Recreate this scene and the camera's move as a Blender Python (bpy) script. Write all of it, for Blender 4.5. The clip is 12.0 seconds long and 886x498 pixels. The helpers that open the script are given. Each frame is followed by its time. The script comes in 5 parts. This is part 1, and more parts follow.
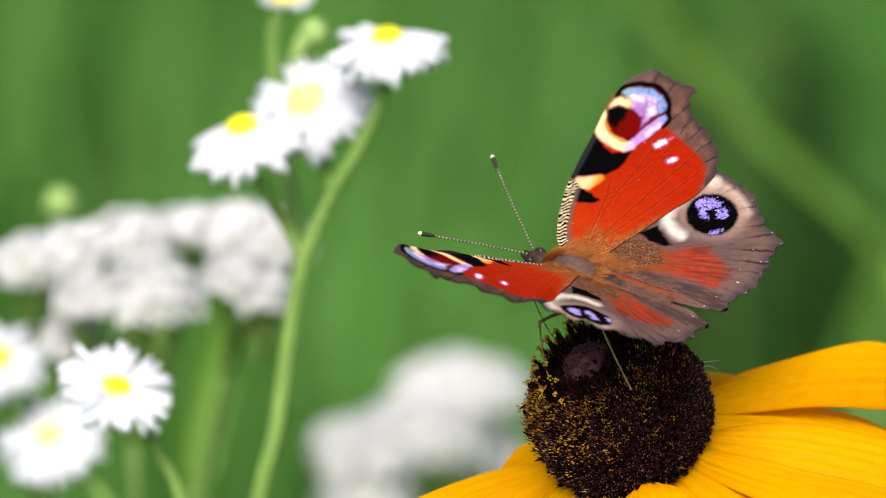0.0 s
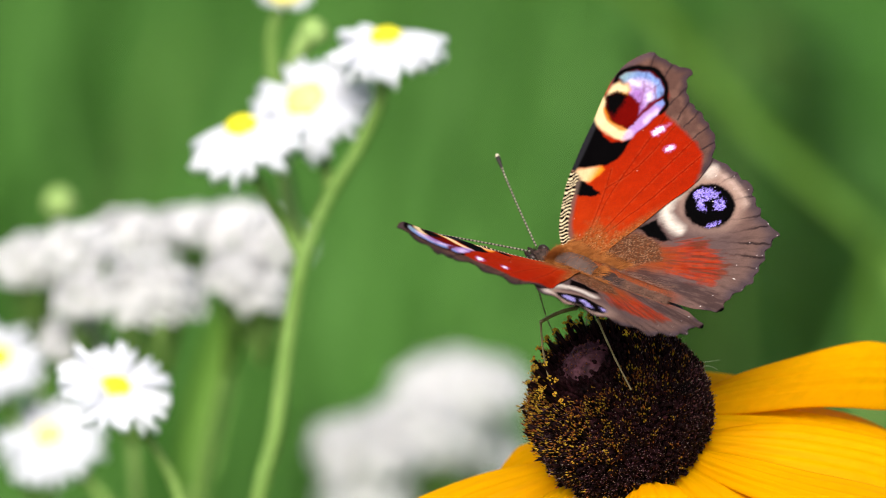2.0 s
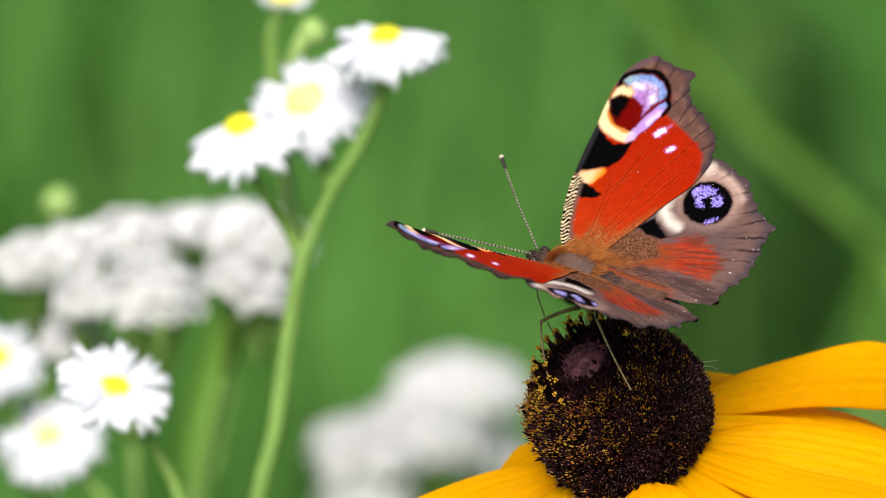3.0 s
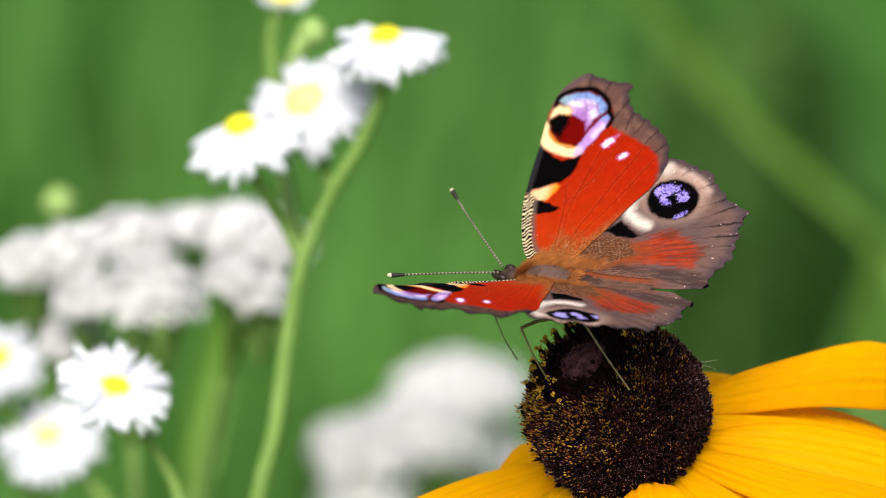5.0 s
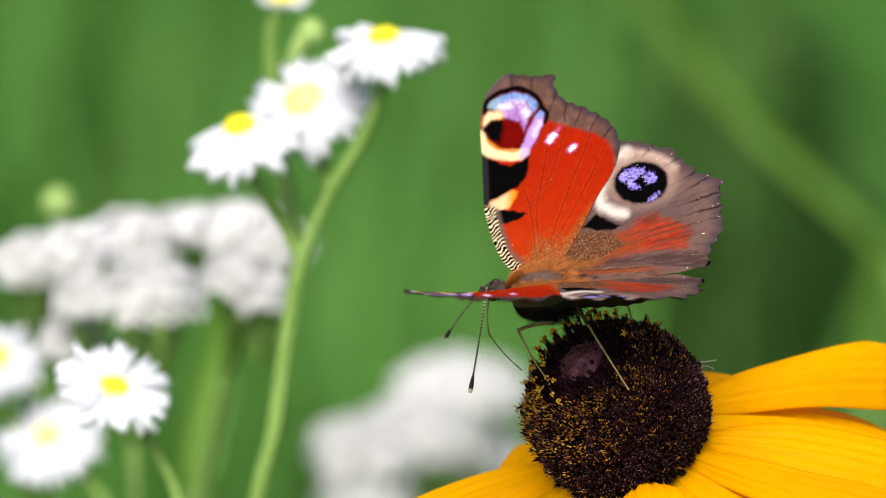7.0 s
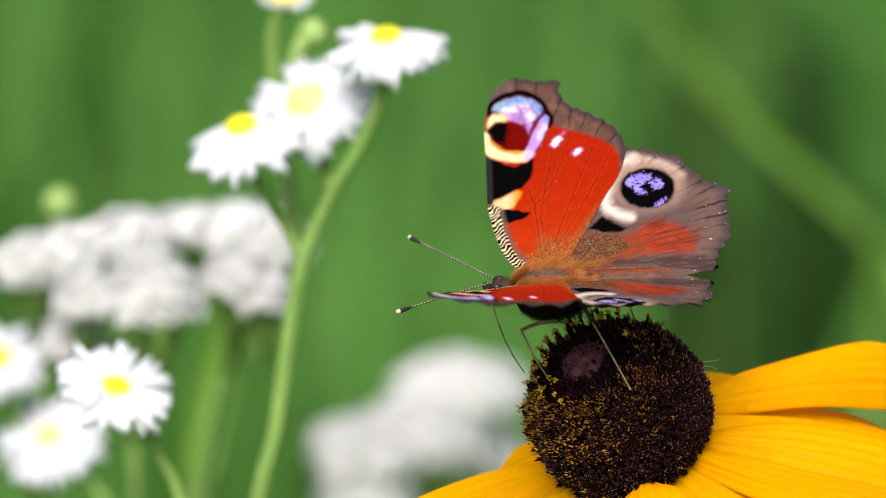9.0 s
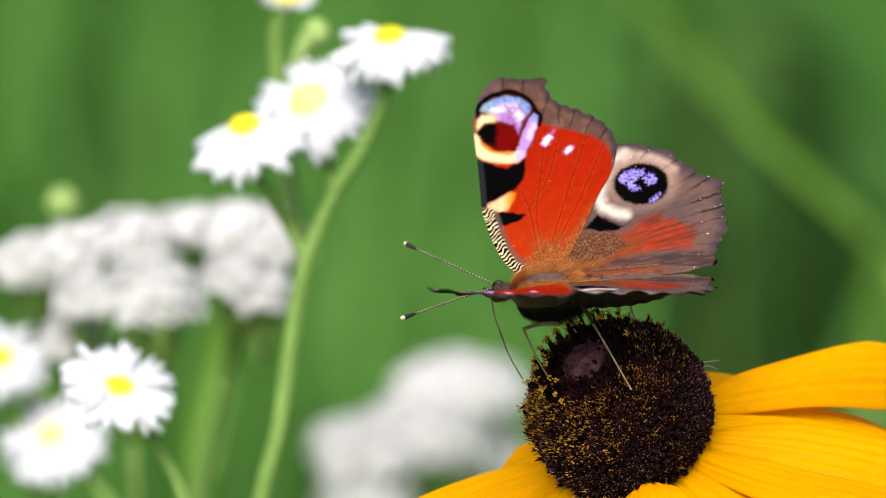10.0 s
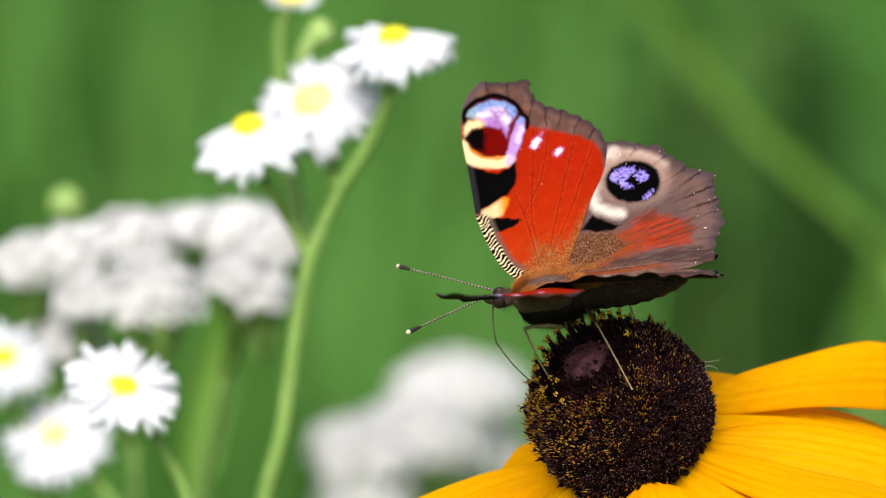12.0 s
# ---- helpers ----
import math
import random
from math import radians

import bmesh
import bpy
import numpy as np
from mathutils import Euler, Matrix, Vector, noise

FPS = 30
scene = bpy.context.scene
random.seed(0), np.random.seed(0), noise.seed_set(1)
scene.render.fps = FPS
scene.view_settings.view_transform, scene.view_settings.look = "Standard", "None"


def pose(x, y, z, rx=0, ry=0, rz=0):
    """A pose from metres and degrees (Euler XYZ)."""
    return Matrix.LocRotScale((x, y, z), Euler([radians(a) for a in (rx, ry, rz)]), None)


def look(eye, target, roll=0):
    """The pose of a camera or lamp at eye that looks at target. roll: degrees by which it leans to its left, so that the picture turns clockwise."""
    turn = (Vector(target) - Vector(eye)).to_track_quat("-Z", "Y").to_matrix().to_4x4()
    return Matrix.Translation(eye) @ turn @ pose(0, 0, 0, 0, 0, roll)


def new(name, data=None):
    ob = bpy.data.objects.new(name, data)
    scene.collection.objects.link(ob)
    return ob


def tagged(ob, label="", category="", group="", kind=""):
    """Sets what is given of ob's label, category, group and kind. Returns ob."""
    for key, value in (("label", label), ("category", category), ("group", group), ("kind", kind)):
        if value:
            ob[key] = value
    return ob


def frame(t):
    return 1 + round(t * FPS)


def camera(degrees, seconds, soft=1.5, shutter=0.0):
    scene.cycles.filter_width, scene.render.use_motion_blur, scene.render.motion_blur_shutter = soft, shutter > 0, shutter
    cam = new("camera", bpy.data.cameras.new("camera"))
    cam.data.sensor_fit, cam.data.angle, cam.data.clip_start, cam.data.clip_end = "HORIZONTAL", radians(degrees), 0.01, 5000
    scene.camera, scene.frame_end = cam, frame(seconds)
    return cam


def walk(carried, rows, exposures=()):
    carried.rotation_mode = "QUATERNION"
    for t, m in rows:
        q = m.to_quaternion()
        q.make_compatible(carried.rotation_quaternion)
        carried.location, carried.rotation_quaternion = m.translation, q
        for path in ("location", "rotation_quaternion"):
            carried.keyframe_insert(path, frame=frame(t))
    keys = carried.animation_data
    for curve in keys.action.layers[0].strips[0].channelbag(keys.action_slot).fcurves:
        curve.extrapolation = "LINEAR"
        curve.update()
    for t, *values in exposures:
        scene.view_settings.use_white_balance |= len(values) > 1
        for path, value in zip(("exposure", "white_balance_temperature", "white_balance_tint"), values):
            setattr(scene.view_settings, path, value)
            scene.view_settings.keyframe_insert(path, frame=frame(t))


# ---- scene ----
# ------------------------------------------------------------ camera
# A still telephoto close-up: about 0.9 m from the flower, looking 15 degrees down.
cam = camera(8.0, 12.0, soft=0.6)
EYE, AIM = (0.0, -0.8693, 0.8329), (0.0, 0.0, 0.6)
walk(cam, [(0.0, look(EYE, AIM)), (12.0, look(EYE, AIM))])
cam.data.dof.use_dof = True
cam.data.dof.focus_distance = 0.895
cam.data.dof.aperture_fstop = 14.0

# ------------------------------------------------------------ world and sun
SUN_UP, SUN_TURN = radians(54), radians(-165)
world = bpy.data.worlds.new("sky")
scene.world = world
world.use_nodes = True
_wn = world.node_tree.nodes
_sky = _wn.new("ShaderNodeTexSky")
_sky.sky_type, _sky.sun_disc = "NISHITA", False
_sky.sun_elevation, _sky.sun_rotation = SUN_UP, SUN_TURN
_sky.air_density, _sky.dust_density = 1.0, 5.0
world.node_tree.links.new(_sky.outputs["Color"], _wn["Background"].inputs["Color"])
_wn["Background"].inputs["Strength"].default_value = 0.13

sun_data = bpy.data.lights.new("sun", "SUN")
sun_data.energy, sun_data.angle, sun_data.color = 4.2, radians(42), (1.0, 0.95, 0.87)
sun = new("sun", sun_data)
SUN_FROM = Vector((math.sin(SUN_TURN) * math.cos(SUN_UP), math.cos(SUN_TURN) * math.cos(SUN_UP), math.sin(SUN_UP)))
sun.matrix_world = look(SUN_FROM * 20, (0, 0, 0))
scene.view_settings.exposure = 0.38

MM = 0.001
rng = np.random.default_rng(7)


# ------------------------------------------------------------ helpers of this scene
def part(name, bm, material, parent, label="", smooth=True):
    """Links a bmesh (or a mesh) as one mesh object under a thing or a part."""
    if isinstance(bm, bmesh.types.BMesh):
        me = bpy.data.meshes.new(name)
        bm.to_mesh(me)
        bm.free()
    else:
        me = bm
    for m in material if isinstance(material, (list, tuple)) else [material]:
        if len(me.materials) < 8 and m.name not in [x.name for x in me.materials]:
            me.materials.append(m)
    if smooth:
        me.shade_smooth()
    ob = new(name, me)
    ob.parent = parent
    if label:
        tagged(ob, label=label)
    return ob


def thing(name, place, label, category, group="", kind=""):
    ob = new(name)
    ob.location = place
    ob.empty_display_size = 0.01
    return tagged(ob, label, category, group, kind)


def mesh_from(name, verts, faces, indices=None):
    me = bpy.data.meshes.new(name)
    me.from_pydata([tuple(v) for v in verts], [], [tuple(f) for f in faces])
    if indices is not None:
        me.polygons.foreach_set("material_index", indices)
    me.update()
    return me


class Pile:
    """Collects many small pieces into one mesh."""

    def __init__(self):
        self.v, self.f, self.m = [], [], []

    def add(self, verts, faces, mats=0):
        k = len(self.v)
        self.v.extend([tuple(p) for p in verts])
        self.f.extend([tuple(i + k for i in q) for q in faces])
        self.m.extend([mats] * len(faces) if isinstance(mats, int) else mats)

    def mesh(self, name):
        return mesh_from(name, self.v, self.f, self.m)


def tube_rings(points, radii, sides):
    """Vertices and faces of a closed tapering tube along points."""
    pts = [Vector(p) for p in points]
    verts, faces = [], []
    ref = Vector((0.31, 0.2, 0.93))
    for i, p in enumerate(pts):
        d = (pts[min(i + 1, len(pts) - 1)] - pts[max(i - 1, 0)]).normalized()
        a = d.cross(ref)
        if a.length < 1e-4:
            a = d.cross(Vector((1, 0, 0)))
        a.normalize()
        b = d.cross(a)
        for s in range(sides):
            w = 2 * math.pi * s / sides
            verts.append(p + (a * math.cos(w) + b * math.sin(w)) * radii[i])
    for i in range(len(pts) - 1):
        for s in range(sides):
            n = (s + 1) % sides
            faces.append((i * sides + s, i * sides + n, (i + 1) * sides + n, (i + 1) * sides + s))
    faces.append(tuple(range(sides - 1, -1, -1)))
    faces.append(tuple((len(pts) - 1) * sides + s for s in range(sides)))
    return verts, faces


def tube(name, points, radii, sides=8):
    return mesh_from(name, *tube_rings(points, radii, sides))


def bend(points, n=8):
    """A smooth curve (centripetal Catmull-Rom) through points."""
    p = [Vector(points[0]) * 2 - Vector(points[1])] + [Vector(q) for q in points] + [Vector(points[-1]) * 2 - Vector(points[-2])]
    out = []
    for i in range(1, len(p) - 2):
        a, b, c, d = p[i - 1], p[i], p[i + 1], p[i + 2]
        t0 = 0.0
        t1 = t0 + max((b - a).length, 1e-9) ** 0.5
        t2 = t1 + max((c - b).length, 1e-9) ** 0.5
        t3 = t2 + max((d - c).length, 1e-9) ** 0.5
        for k in range(n):
            t = t1 + (t2 - t1) * k / n
            a1 = a * ((t1 - t) / (t1 - t0)) + b * ((t - t0) / (t1 - t0))
            a2 = b * ((t2 - t) / (t2 - t1)) + c * ((t - t1) / (t2 - t1))
            a3 = c * ((t3 - t) / (t3 - t2)) + d * ((t - t2) / (t3 - t2))
            b1 = a1 * ((t2 - t) / (t2 - t0)) + a2 * ((t - t0) / (t2 - t0))
            b2 = a2 * ((t3 - t) / (t3 - t1)) + a3 * ((t - t1) / (t3 - t1))
            out.append(b1 * ((t2 - t) / (t2 - t1)) + b2 * ((t - t1) / (t2 - t1)))
    return out + [p[-2]]


def spread(a, b, n):
    return [a + (b - a) * i / (n - 1) for i in range(n)]


def frame_from(z_axis, x_hint):
    z = Vector(z_axis).normalized()
    x = Vector(x_hint)
    x = (x - z * x.dot(z)).normalized()
    y = z.cross(x)
    return Matrix((x, y, z)).transposed().to_4x4()


# ------------------------------------------------------------ materials
def material(name):
    m = bpy.data.materials.new(name)
    m.use_nodes = True
    nt = m.node_tree
    return m, nt.nodes, nt.links, nt.nodes["Principled BSDF"]


def noise_node(nodes, links, scale, detail=4.0, rough=0.55, stretch=None):
    tc = nodes.new("ShaderNodeTexCoord")
    out = tc.outputs["Object"]
    if stretch:
        mp = nodes.new("ShaderNodeMapping")
        mp.inputs["Scale"].default_value = stretch
        links.new(out, mp.inputs["Vector"])
        out = mp.outputs["Vector"]
    n = nodes.new("ShaderNodeTexNoise")
    n.inputs["Scale"].default_value, n.inputs["Detail"].default_value, n.inputs["Roughness"].default_value = scale, detail, rough
    links.new(out, n.inputs["Vector"])
    return n


def ramp(nodes, links, fac, stops):
    r = nodes.new("ShaderNodeValToRGB")
    while len(r.color_ramp.elements) < len(stops):
        r.color_ramp.elements.new(0.5)
    for e, (at, col) in zip(r.color_ramp.elements, stops):
        e.position, e.color = at, (*col, 1)
    links.new(fac, r.inputs["Fac"])
    return r


def mix(nodes, links, mode, fac, a, b):
    n = nodes.new("ShaderNodeMix")
    n.data_type, n.blend_type = "RGBA", mode
    for sock, val in ((n.inputs["Factor"], fac), (n.inputs["A"], a), (n.inputs["B"], b)):
        if isinstance(val, bpy.types.NodeSocket):
            links.new(val, sock)
        else:
            sock.default_value = val
    return n.outputs["Result"]


def bump(nodes, links, bsdf, height, strength, distance):
    b = nodes.new("ShaderNodeBump")
    b.inputs["Strength"].default_value, b.inputs["Distance"].default_value = strength, distance
    links.new(height, b.inputs["Height"])
    links.new(b.outputs["Normal"], bsdf.inputs["Normal"])


def surface(name, dark, light, scale, rough=0.6, fine=None, bump_mm=0.05, stretch=None, through_light=0.0, random_tint=0.0, low=0.3, high=0.7, gloss=0.15, grain=1.0):
    """Two scales of noise between two colours, fine relief, and light passing through thin leaves."""
    m, nodes, links, bsdf = material(name)
    n1 = noise_node(nodes, links, scale, 4, 0.55, stretch)
    col = ramp(nodes, links, n1.outputs["Fac"], [(low, dark), (high, light)]).outputs["Color"]
    n2 = noise_node(nodes, links, fine or scale * 7, 3, 0.6, stretch)
    r2 = ramp(nodes, links, n2.outputs["Fac"], [(0.25, (0.78, 0.78, 0.78)), (0.75, (1.15, 1.15, 1.15))])
    col = mix(nodes, links, "MULTIPLY", grain, col, r2.outputs["Color"])
    if random_tint:
        info = nodes.new("ShaderNodeObjectInfo")
        rr = ramp(nodes, links, info.outputs["Random"], [(0.0, (1 - random_tint,) * 3), (1.0, (1 + random_tint * 0.4,) * 3)])
        col = mix(nodes, links, "MULTIPLY", 1.0, col, rr.outputs["Color"])
    links.new(col, bsdf.inputs["Base Color"])
    bsdf.inputs["Roughness"].default_value = rough
    bsdf.inputs["Specular IOR Level"].default_value = gloss
    bump(nodes, links, bsdf, n2.outputs["Fac"], 0.6, bump_mm * MM)
    if through_light:
        tr = nodes.new("ShaderNodeBsdfTranslucent")
        links.new(col, tr.inputs["Color"])
        mx = nodes.new("ShaderNodeMixShader")
        mx.inputs["Fac"].default_value = through_light
        links.new(bsdf.outputs["BSDF"], mx.inputs[1])
        links.new(tr.outputs["BSDF"], mx.inputs[2])
        links.new(mx.outputs["Shader"], nodes["Material Output"].inputs["Surface"])
    return m


def wing_material(name):
    """Wing scales: the pattern lies in the wing's own colour layer; fine scale grain over it."""
    m, nodes, links, bsdf = material(name)
    at = nodes.new("ShaderNodeAttribute")
    at.attribute_name = "pattern"
    n1 = noise_node(nodes, links, 9000, 2, 0.7)
    n2 = noise_node(nodes, links, 700, 4, 0.6)
    g1 = ramp(nodes, links, n1.outputs["Fac"], [(0.25, (0.66, 0.66, 0.66)), (0.75, (1.34, 1.34, 1.34))])
    g2 = ramp(nodes, links, n2.outputs["Fac"], [(0.2, (0.82, 0.82, 0.82)), (0.8, (1.15, 1.15, 1.15))])
    col = mix(nodes, links, "MULTIPLY", 0.7, at.outputs["Color"], g1.outputs["Color"])
    col = mix(nodes, links, "MULTIPLY", 0.8, col, g2.outputs["Color"])
    links.new(col, bsdf.inputs["Base Color"])
    bsdf.inputs["Roughness"].default_value = 0.7
    bsdf.inputs["Specular IOR Level"].default_value = 0.004
    bump(nodes, links, bsdf, n1.outputs["Fac"], 0.4, 0.03 * MM)
    return m


M_WING = wing_material("butterfly_wing_scales")
M_UNDER = surface("wing_underside_scales", (0.0014, 0.0006, 0.0006), (0.0065, 0.0026, 0.0022), 900, 0.8, 5000, 0.03, gloss=0.04)
M_BODY = surface("dark_brown_insect_body", (0.004, 0.0025, 0.002), (0.018, 0.010, 0.007), 900, 0.5, 4000, 0.05)
M_ABDOMEN = surface("brown_insect_abdomen", (0.012, 0.006, 0.005), (0.038, 0.019, 0.015), 900, 0.6, 4000, 0.05)
M_HEAD = surface("brown_head_fur", (0.014, 0.008, 0.006), (0.075, 0.042, 0.033), 600, 0.7, 4000, 0.0)
M_THORAX = surface("thorax_shield", (0.048, 0.029, 0.023), (0.10, 0.060, 0.048), 500, 0.6, 3000, 0.04)
M_FUR = surface("rust_brown_fur", (0.20, 0.062, 0.012), (0.42, 0.15, 0.036), 500, 0.7, 4000, 0.0)
M_FUR_GREY = surface("grey_brown_fur", (0.075, 0.038, 0.026), (0.20, 0.105, 0.075), 500, 0.7, 4000, 0.0)
M_FUR_DARK = surface("dark_fur", (0.004, 0.0025, 0.002), (0.022, 0.012, 0.010), 600, 0.7, 4000, 0.0)
M_EYE = surface("insect_eye", (0.01, 0.006, 0.005), (0.03, 0.018, 0.014), 1500, 0.25, 6000, 0.02)
M_LEG = surface("tan_insect_leg", (0.20, 0.14, 0.068), (0.46, 0.34, 0.18), 500, 0.45, 4000, 0.03)
M_LEG_DARK = surface("dark_insect_leg", (0.03, 0.02, 0.014), (0.12, 0.085, 0.05), 500, 0.45, 4000, 0.03)
M_ANT_DARK = surface("antenna_black", (0.012, 0.01, 0.009), (0.04, 0.032, 0.028), 700, 0.5, 5000, 0.02)
M_ANT_RING = surface("antenna_rings", (0.15, 0.13, 0.10), (0.31, 0.275, 0.21), 700, 0.5, 5000, 0.02)
M_ANT_PALE = surface("antenna_cream", (0.42, 0.36, 0.26), (0.7, 0.62, 0.48), 700, 0.5, 5000, 0.02)
M_PETAL = surface("yellow_ray_petal", (0.85, 0.44, 0.0), (0.91, 0.52, 0.0), 60, 0.5, 900, 0.05, (0.12, 1.0, 1.0), 0.6, 0.06, gloss=0.03, grain=0.35)
M_FLORET = surface("maroon_disc_floret", (0.002, 0.0007, 0.0008), (0.028, 0.007, 0.010), 330, 0.6, 2500, 0.04, None, 0, 0.6, gloss=0.08)
M_DOME = surface("purple_floret_bud", (0.020, 0.008, 0.011), (0.24, 0.085, 0.115), 420, 0.6, 2200, 0.12, None, 0, 0.35)
M_POLLEN = surface("golden_pollen", (0.38, 0.145, 0.005), (0.94, 0.60, 0.06), 2200, 0.7, 3000, 0.05, None, 0, 0.45)
M_BRACT = surface("purple_bract_tip", (0.014, 0.004, 0.006), (0.20, 0.08, 0.10), 260, 0.5, 2500, 0.04, gloss=0.15, low=0.42, high=0.68)
# pale colour for small crumbs that imitate glints on the dark florets
M_TIP_GLINT = surface("floret_tip_glint", (0.16, 0.09, 0.07), (0.50, 0.38, 0.34), 500, 0.3, 2500, 0.04, gloss=0.5)
M_RUST = surface("rusty_floret_tip", (0.25, 0.06, 0.012), (0.5, 0.17, 0.03), 600, 0.6, 3000, 0.04, None, 0, 0.4)
M_SILK = surface("pale_silk", (0.45, 0.43, 0.36), (0.65, 0.62, 0.55), 300, 0.4, 2000, 0.0)
M_STEM = surface("green_stem", (0.118, 0.215, 0.043), (0.18, 0.295, 0.075), 60, 0.5, 700, 0.1, None, 0.0, 0.1)
M_BLADE = surface("yellow_green_blade", (0.066, 0.152, 0.015), (0.088, 0.187, 0.021), 25, 0.5, 300, 0.2, None, 0.1)
M_BUD = surface("pale_green_bud", (0.17, 0.28, 0.07), (0.27, 0.39, 0.13), 120, 0.6, 900, 0.1)
M_LEAF_DARK = surface("dark_green_leaf", (0.034, 0.105, 0.014), (0.047, 0.135, 0.020), 25, 0.5, 300, 0.2, None, 0.15, 0.2)
M_WHITE = surface("white_daisy_petal", (0.74, 0.76, 0.83), (0.82, 0.84, 0.90), 200, 0.55, 1500, 0.04, None, 0.4, 0.05)
M_DISC = surface("yellow_daisy_disc", (0.60, 0.50, 0.01), (0.82, 0.76, 0.03), 500, 0.6, 2500, 0.1)
# the disc yellow again, bleached to look overexposed by bright light
M_DISC_OVEREXPOSED = surface("overexposed_daisy_disc", (0.70, 0.56, 0.12), (0.85, 0.74, 0.27), 500, 0.6, 2500, 0.1)
M_CREAM = surface("cream_white_floret", (0.78, 0.78, 0.79), (0.86, 0.86, 0.87), 250, 0.6, 1800, 0.05, None, 0.5, 0.08)
M_GROUND = surface("meadow_ground", (0.055, 0.146, 0.025), (0.076, 0.184, 0.036), 3.0, 0.9, 40, 5.0)
M_GRASS = surface("meadow_grass", (0.056, 0.165, 0.026), (0.088, 0.222, 0.038), 4.0, 0.6, 60, 0.3, None, 0.2)

# ------------------------------------------------------------ ground
bm = bmesh.new()
G = 60
gx = [math.copysign(abs(i / G) ** 3, i) * 400 for i in range(-G, G + 1)]
grid = [[bm.verts.new((x, y, noise.noise(Vector((x * 0.6, y * 0.6, 3))) * 0.02)) for x in gx] for y in gx]
for j in range(2 * G):
    for i in range(2 * G):
        bm.faces.new((grid[j][i], grid[j][i + 1], grid[j + 1][i + 1], grid[j + 1][i]))
ground = part("ground", bm, M_GROUND, None)
tagged(ground, "green meadow ground covered with low grass", "ground", kind="structure")

pile = Pile()
SPOTS = [(rng.uniform(-1.6, 1.6), rng.uniform(0.35, 7.5)) for _ in range(9000)]
far_rng = np.random.default_rng(70)
for _ in range(26000):
    x, y = far_rng.normal(0, 3.2), far_rng.normal(2.5, 3.6)
    if not (-1.6 < x < 1.6 and 0.35 < y < 7.5) and (abs(x) > 0.25 or y > 0.35 or y < -1.1):
        SPOTS.append((x, y))
for x, y in SPOTS:
    h, w = rng.uniform(0.10, 0.32), rng.uniform(0.003, 0.007)
    a, lean = rng.uniform(0, 6.283), rng.uniform(0.1, 0.6)
    d, s = Vector((math.cos(a), math.sin(a), 0)), Vector((-math.sin(a), math.cos(a), 0)) * w
    p0, p1, p2 = Vector((x, y, -0.015)), Vector((x, y, h * 0.6)) + d * h * lean * 0.35, Vector((x, y, h)) + d * h * lean
    pile.add([p0 - s, p0 + s, p1 + s * 0.8, p1 - s * 0.8, p2], [(0, 1, 2, 3), (3, 2, 4)])
grass = part("meadow_grass", pile.mesh("meadow_grass"), M_GRASS, None, smooth=False)
tagged(grass, "dense green meadow grass behind the flowers", "grass", kind="stuff")


# ------------------------------------------------------------ butterfly
def value_noise(x, y, scale, seed):
    """Smooth noise, 0 to 1, on arrays."""
    g = np.random.default_rng(seed).random((64, 64))
    u, v = np.asarray(x) / scale, np.asarray(y) / scale
    i, j = np.floor(u).astype(int), np.floor(v).astype(int)
    a, b = u - i, v - j
    a, b = a * a * (3 - 2 * a), b * b * (3 - 2 * b)
    i0, i1, j0, j1 = i % 64, (i + 1) % 64, j % 64, (j + 1) % 64
    return (g[i0, j0] * (1 - a) + g[i1, j0] * a) * (1 - b) + (g[i0, j1] * (1 - a) + g[i1, j1] * a) * b


def flecks(x, y, scale, seed, size=0.33):
    """Separate light scales, one in each jittered cell: 1 in a scale, 0 between them."""
    g = np.random.default_rng(seed).random((3, 64, 64))
    x, y = x + 0.5 * scale * np.sin(y * 3.1), y + 0.35 * x + 0.4 * scale * np.sin(x * 2.7)
    i, j = np.floor(x / scale).astype(int), np.floor(y / scale).astype(int)
    cx, cy = (i + 0.1 + 0.8 * g[0, i % 64, j % 64]) * scale, (j + 0.1 + 0.8 * g[1, i % 64, j % 64]) * scale
    big = 0.55 + 0.9 * g[2, j % 64, i % 64]
    return np.clip(1.4 - np.hypot(x - cx, (y - cy) * 0.8) / (size * scale * big), 0, 1) * (g[2, i % 64, j % 64] > 0.35)


def to_line(p, line):
    """Distance of points to a polyline, and the nearest point."""
    best, near = np.full(len(p), 1e9), np.zeros_like(p)
    for a, b in zip(np.asarray(line, float)[:-1], np.asarray(line, float)[1:]):
        ab = b - a
        t = np.clip(((p - a) @ ab) / max(ab @ ab, 1e-9), 0, 1)
        c = a + t[:, None] * ab
        d = np.hypot(*(p - c).T)
        m = d < best
        best[m], near[m] = d[m], c[m]
    return best, near


def inside(p, poly):
    q = np.asarray(poly, float)
    r = np.roll(q, -1, 0)
    hit = np.zeros(len(p), bool)
    for (ax, ay), (bx, by) in zip(q, r):
        if ay != by:
            hit ^= ((ay > p[:, 1]) != (by > p[:, 1])) & (p[:, 0] < (bx - ax) * (p[:, 1] - ay) / (by - ay) + ax)
    return hit


def signed(p, poly):
    d, _ = to_line(p, list(poly) + [poly[0]])
    return np.where(inside(p, poly), -d, d)


def fade(d, soft):
    """1 inside (d < 0), 0 outside, over a width."""
    t = np.clip(0.5 - d / (2 * soft), 0, 1)
    return t * t * (3 - 2 * t)


def smooth_outline(pts, n=6):
    return np.array([(v.x, v.y) for v in bend([(a, b, 0) for a, b in pts], n)])


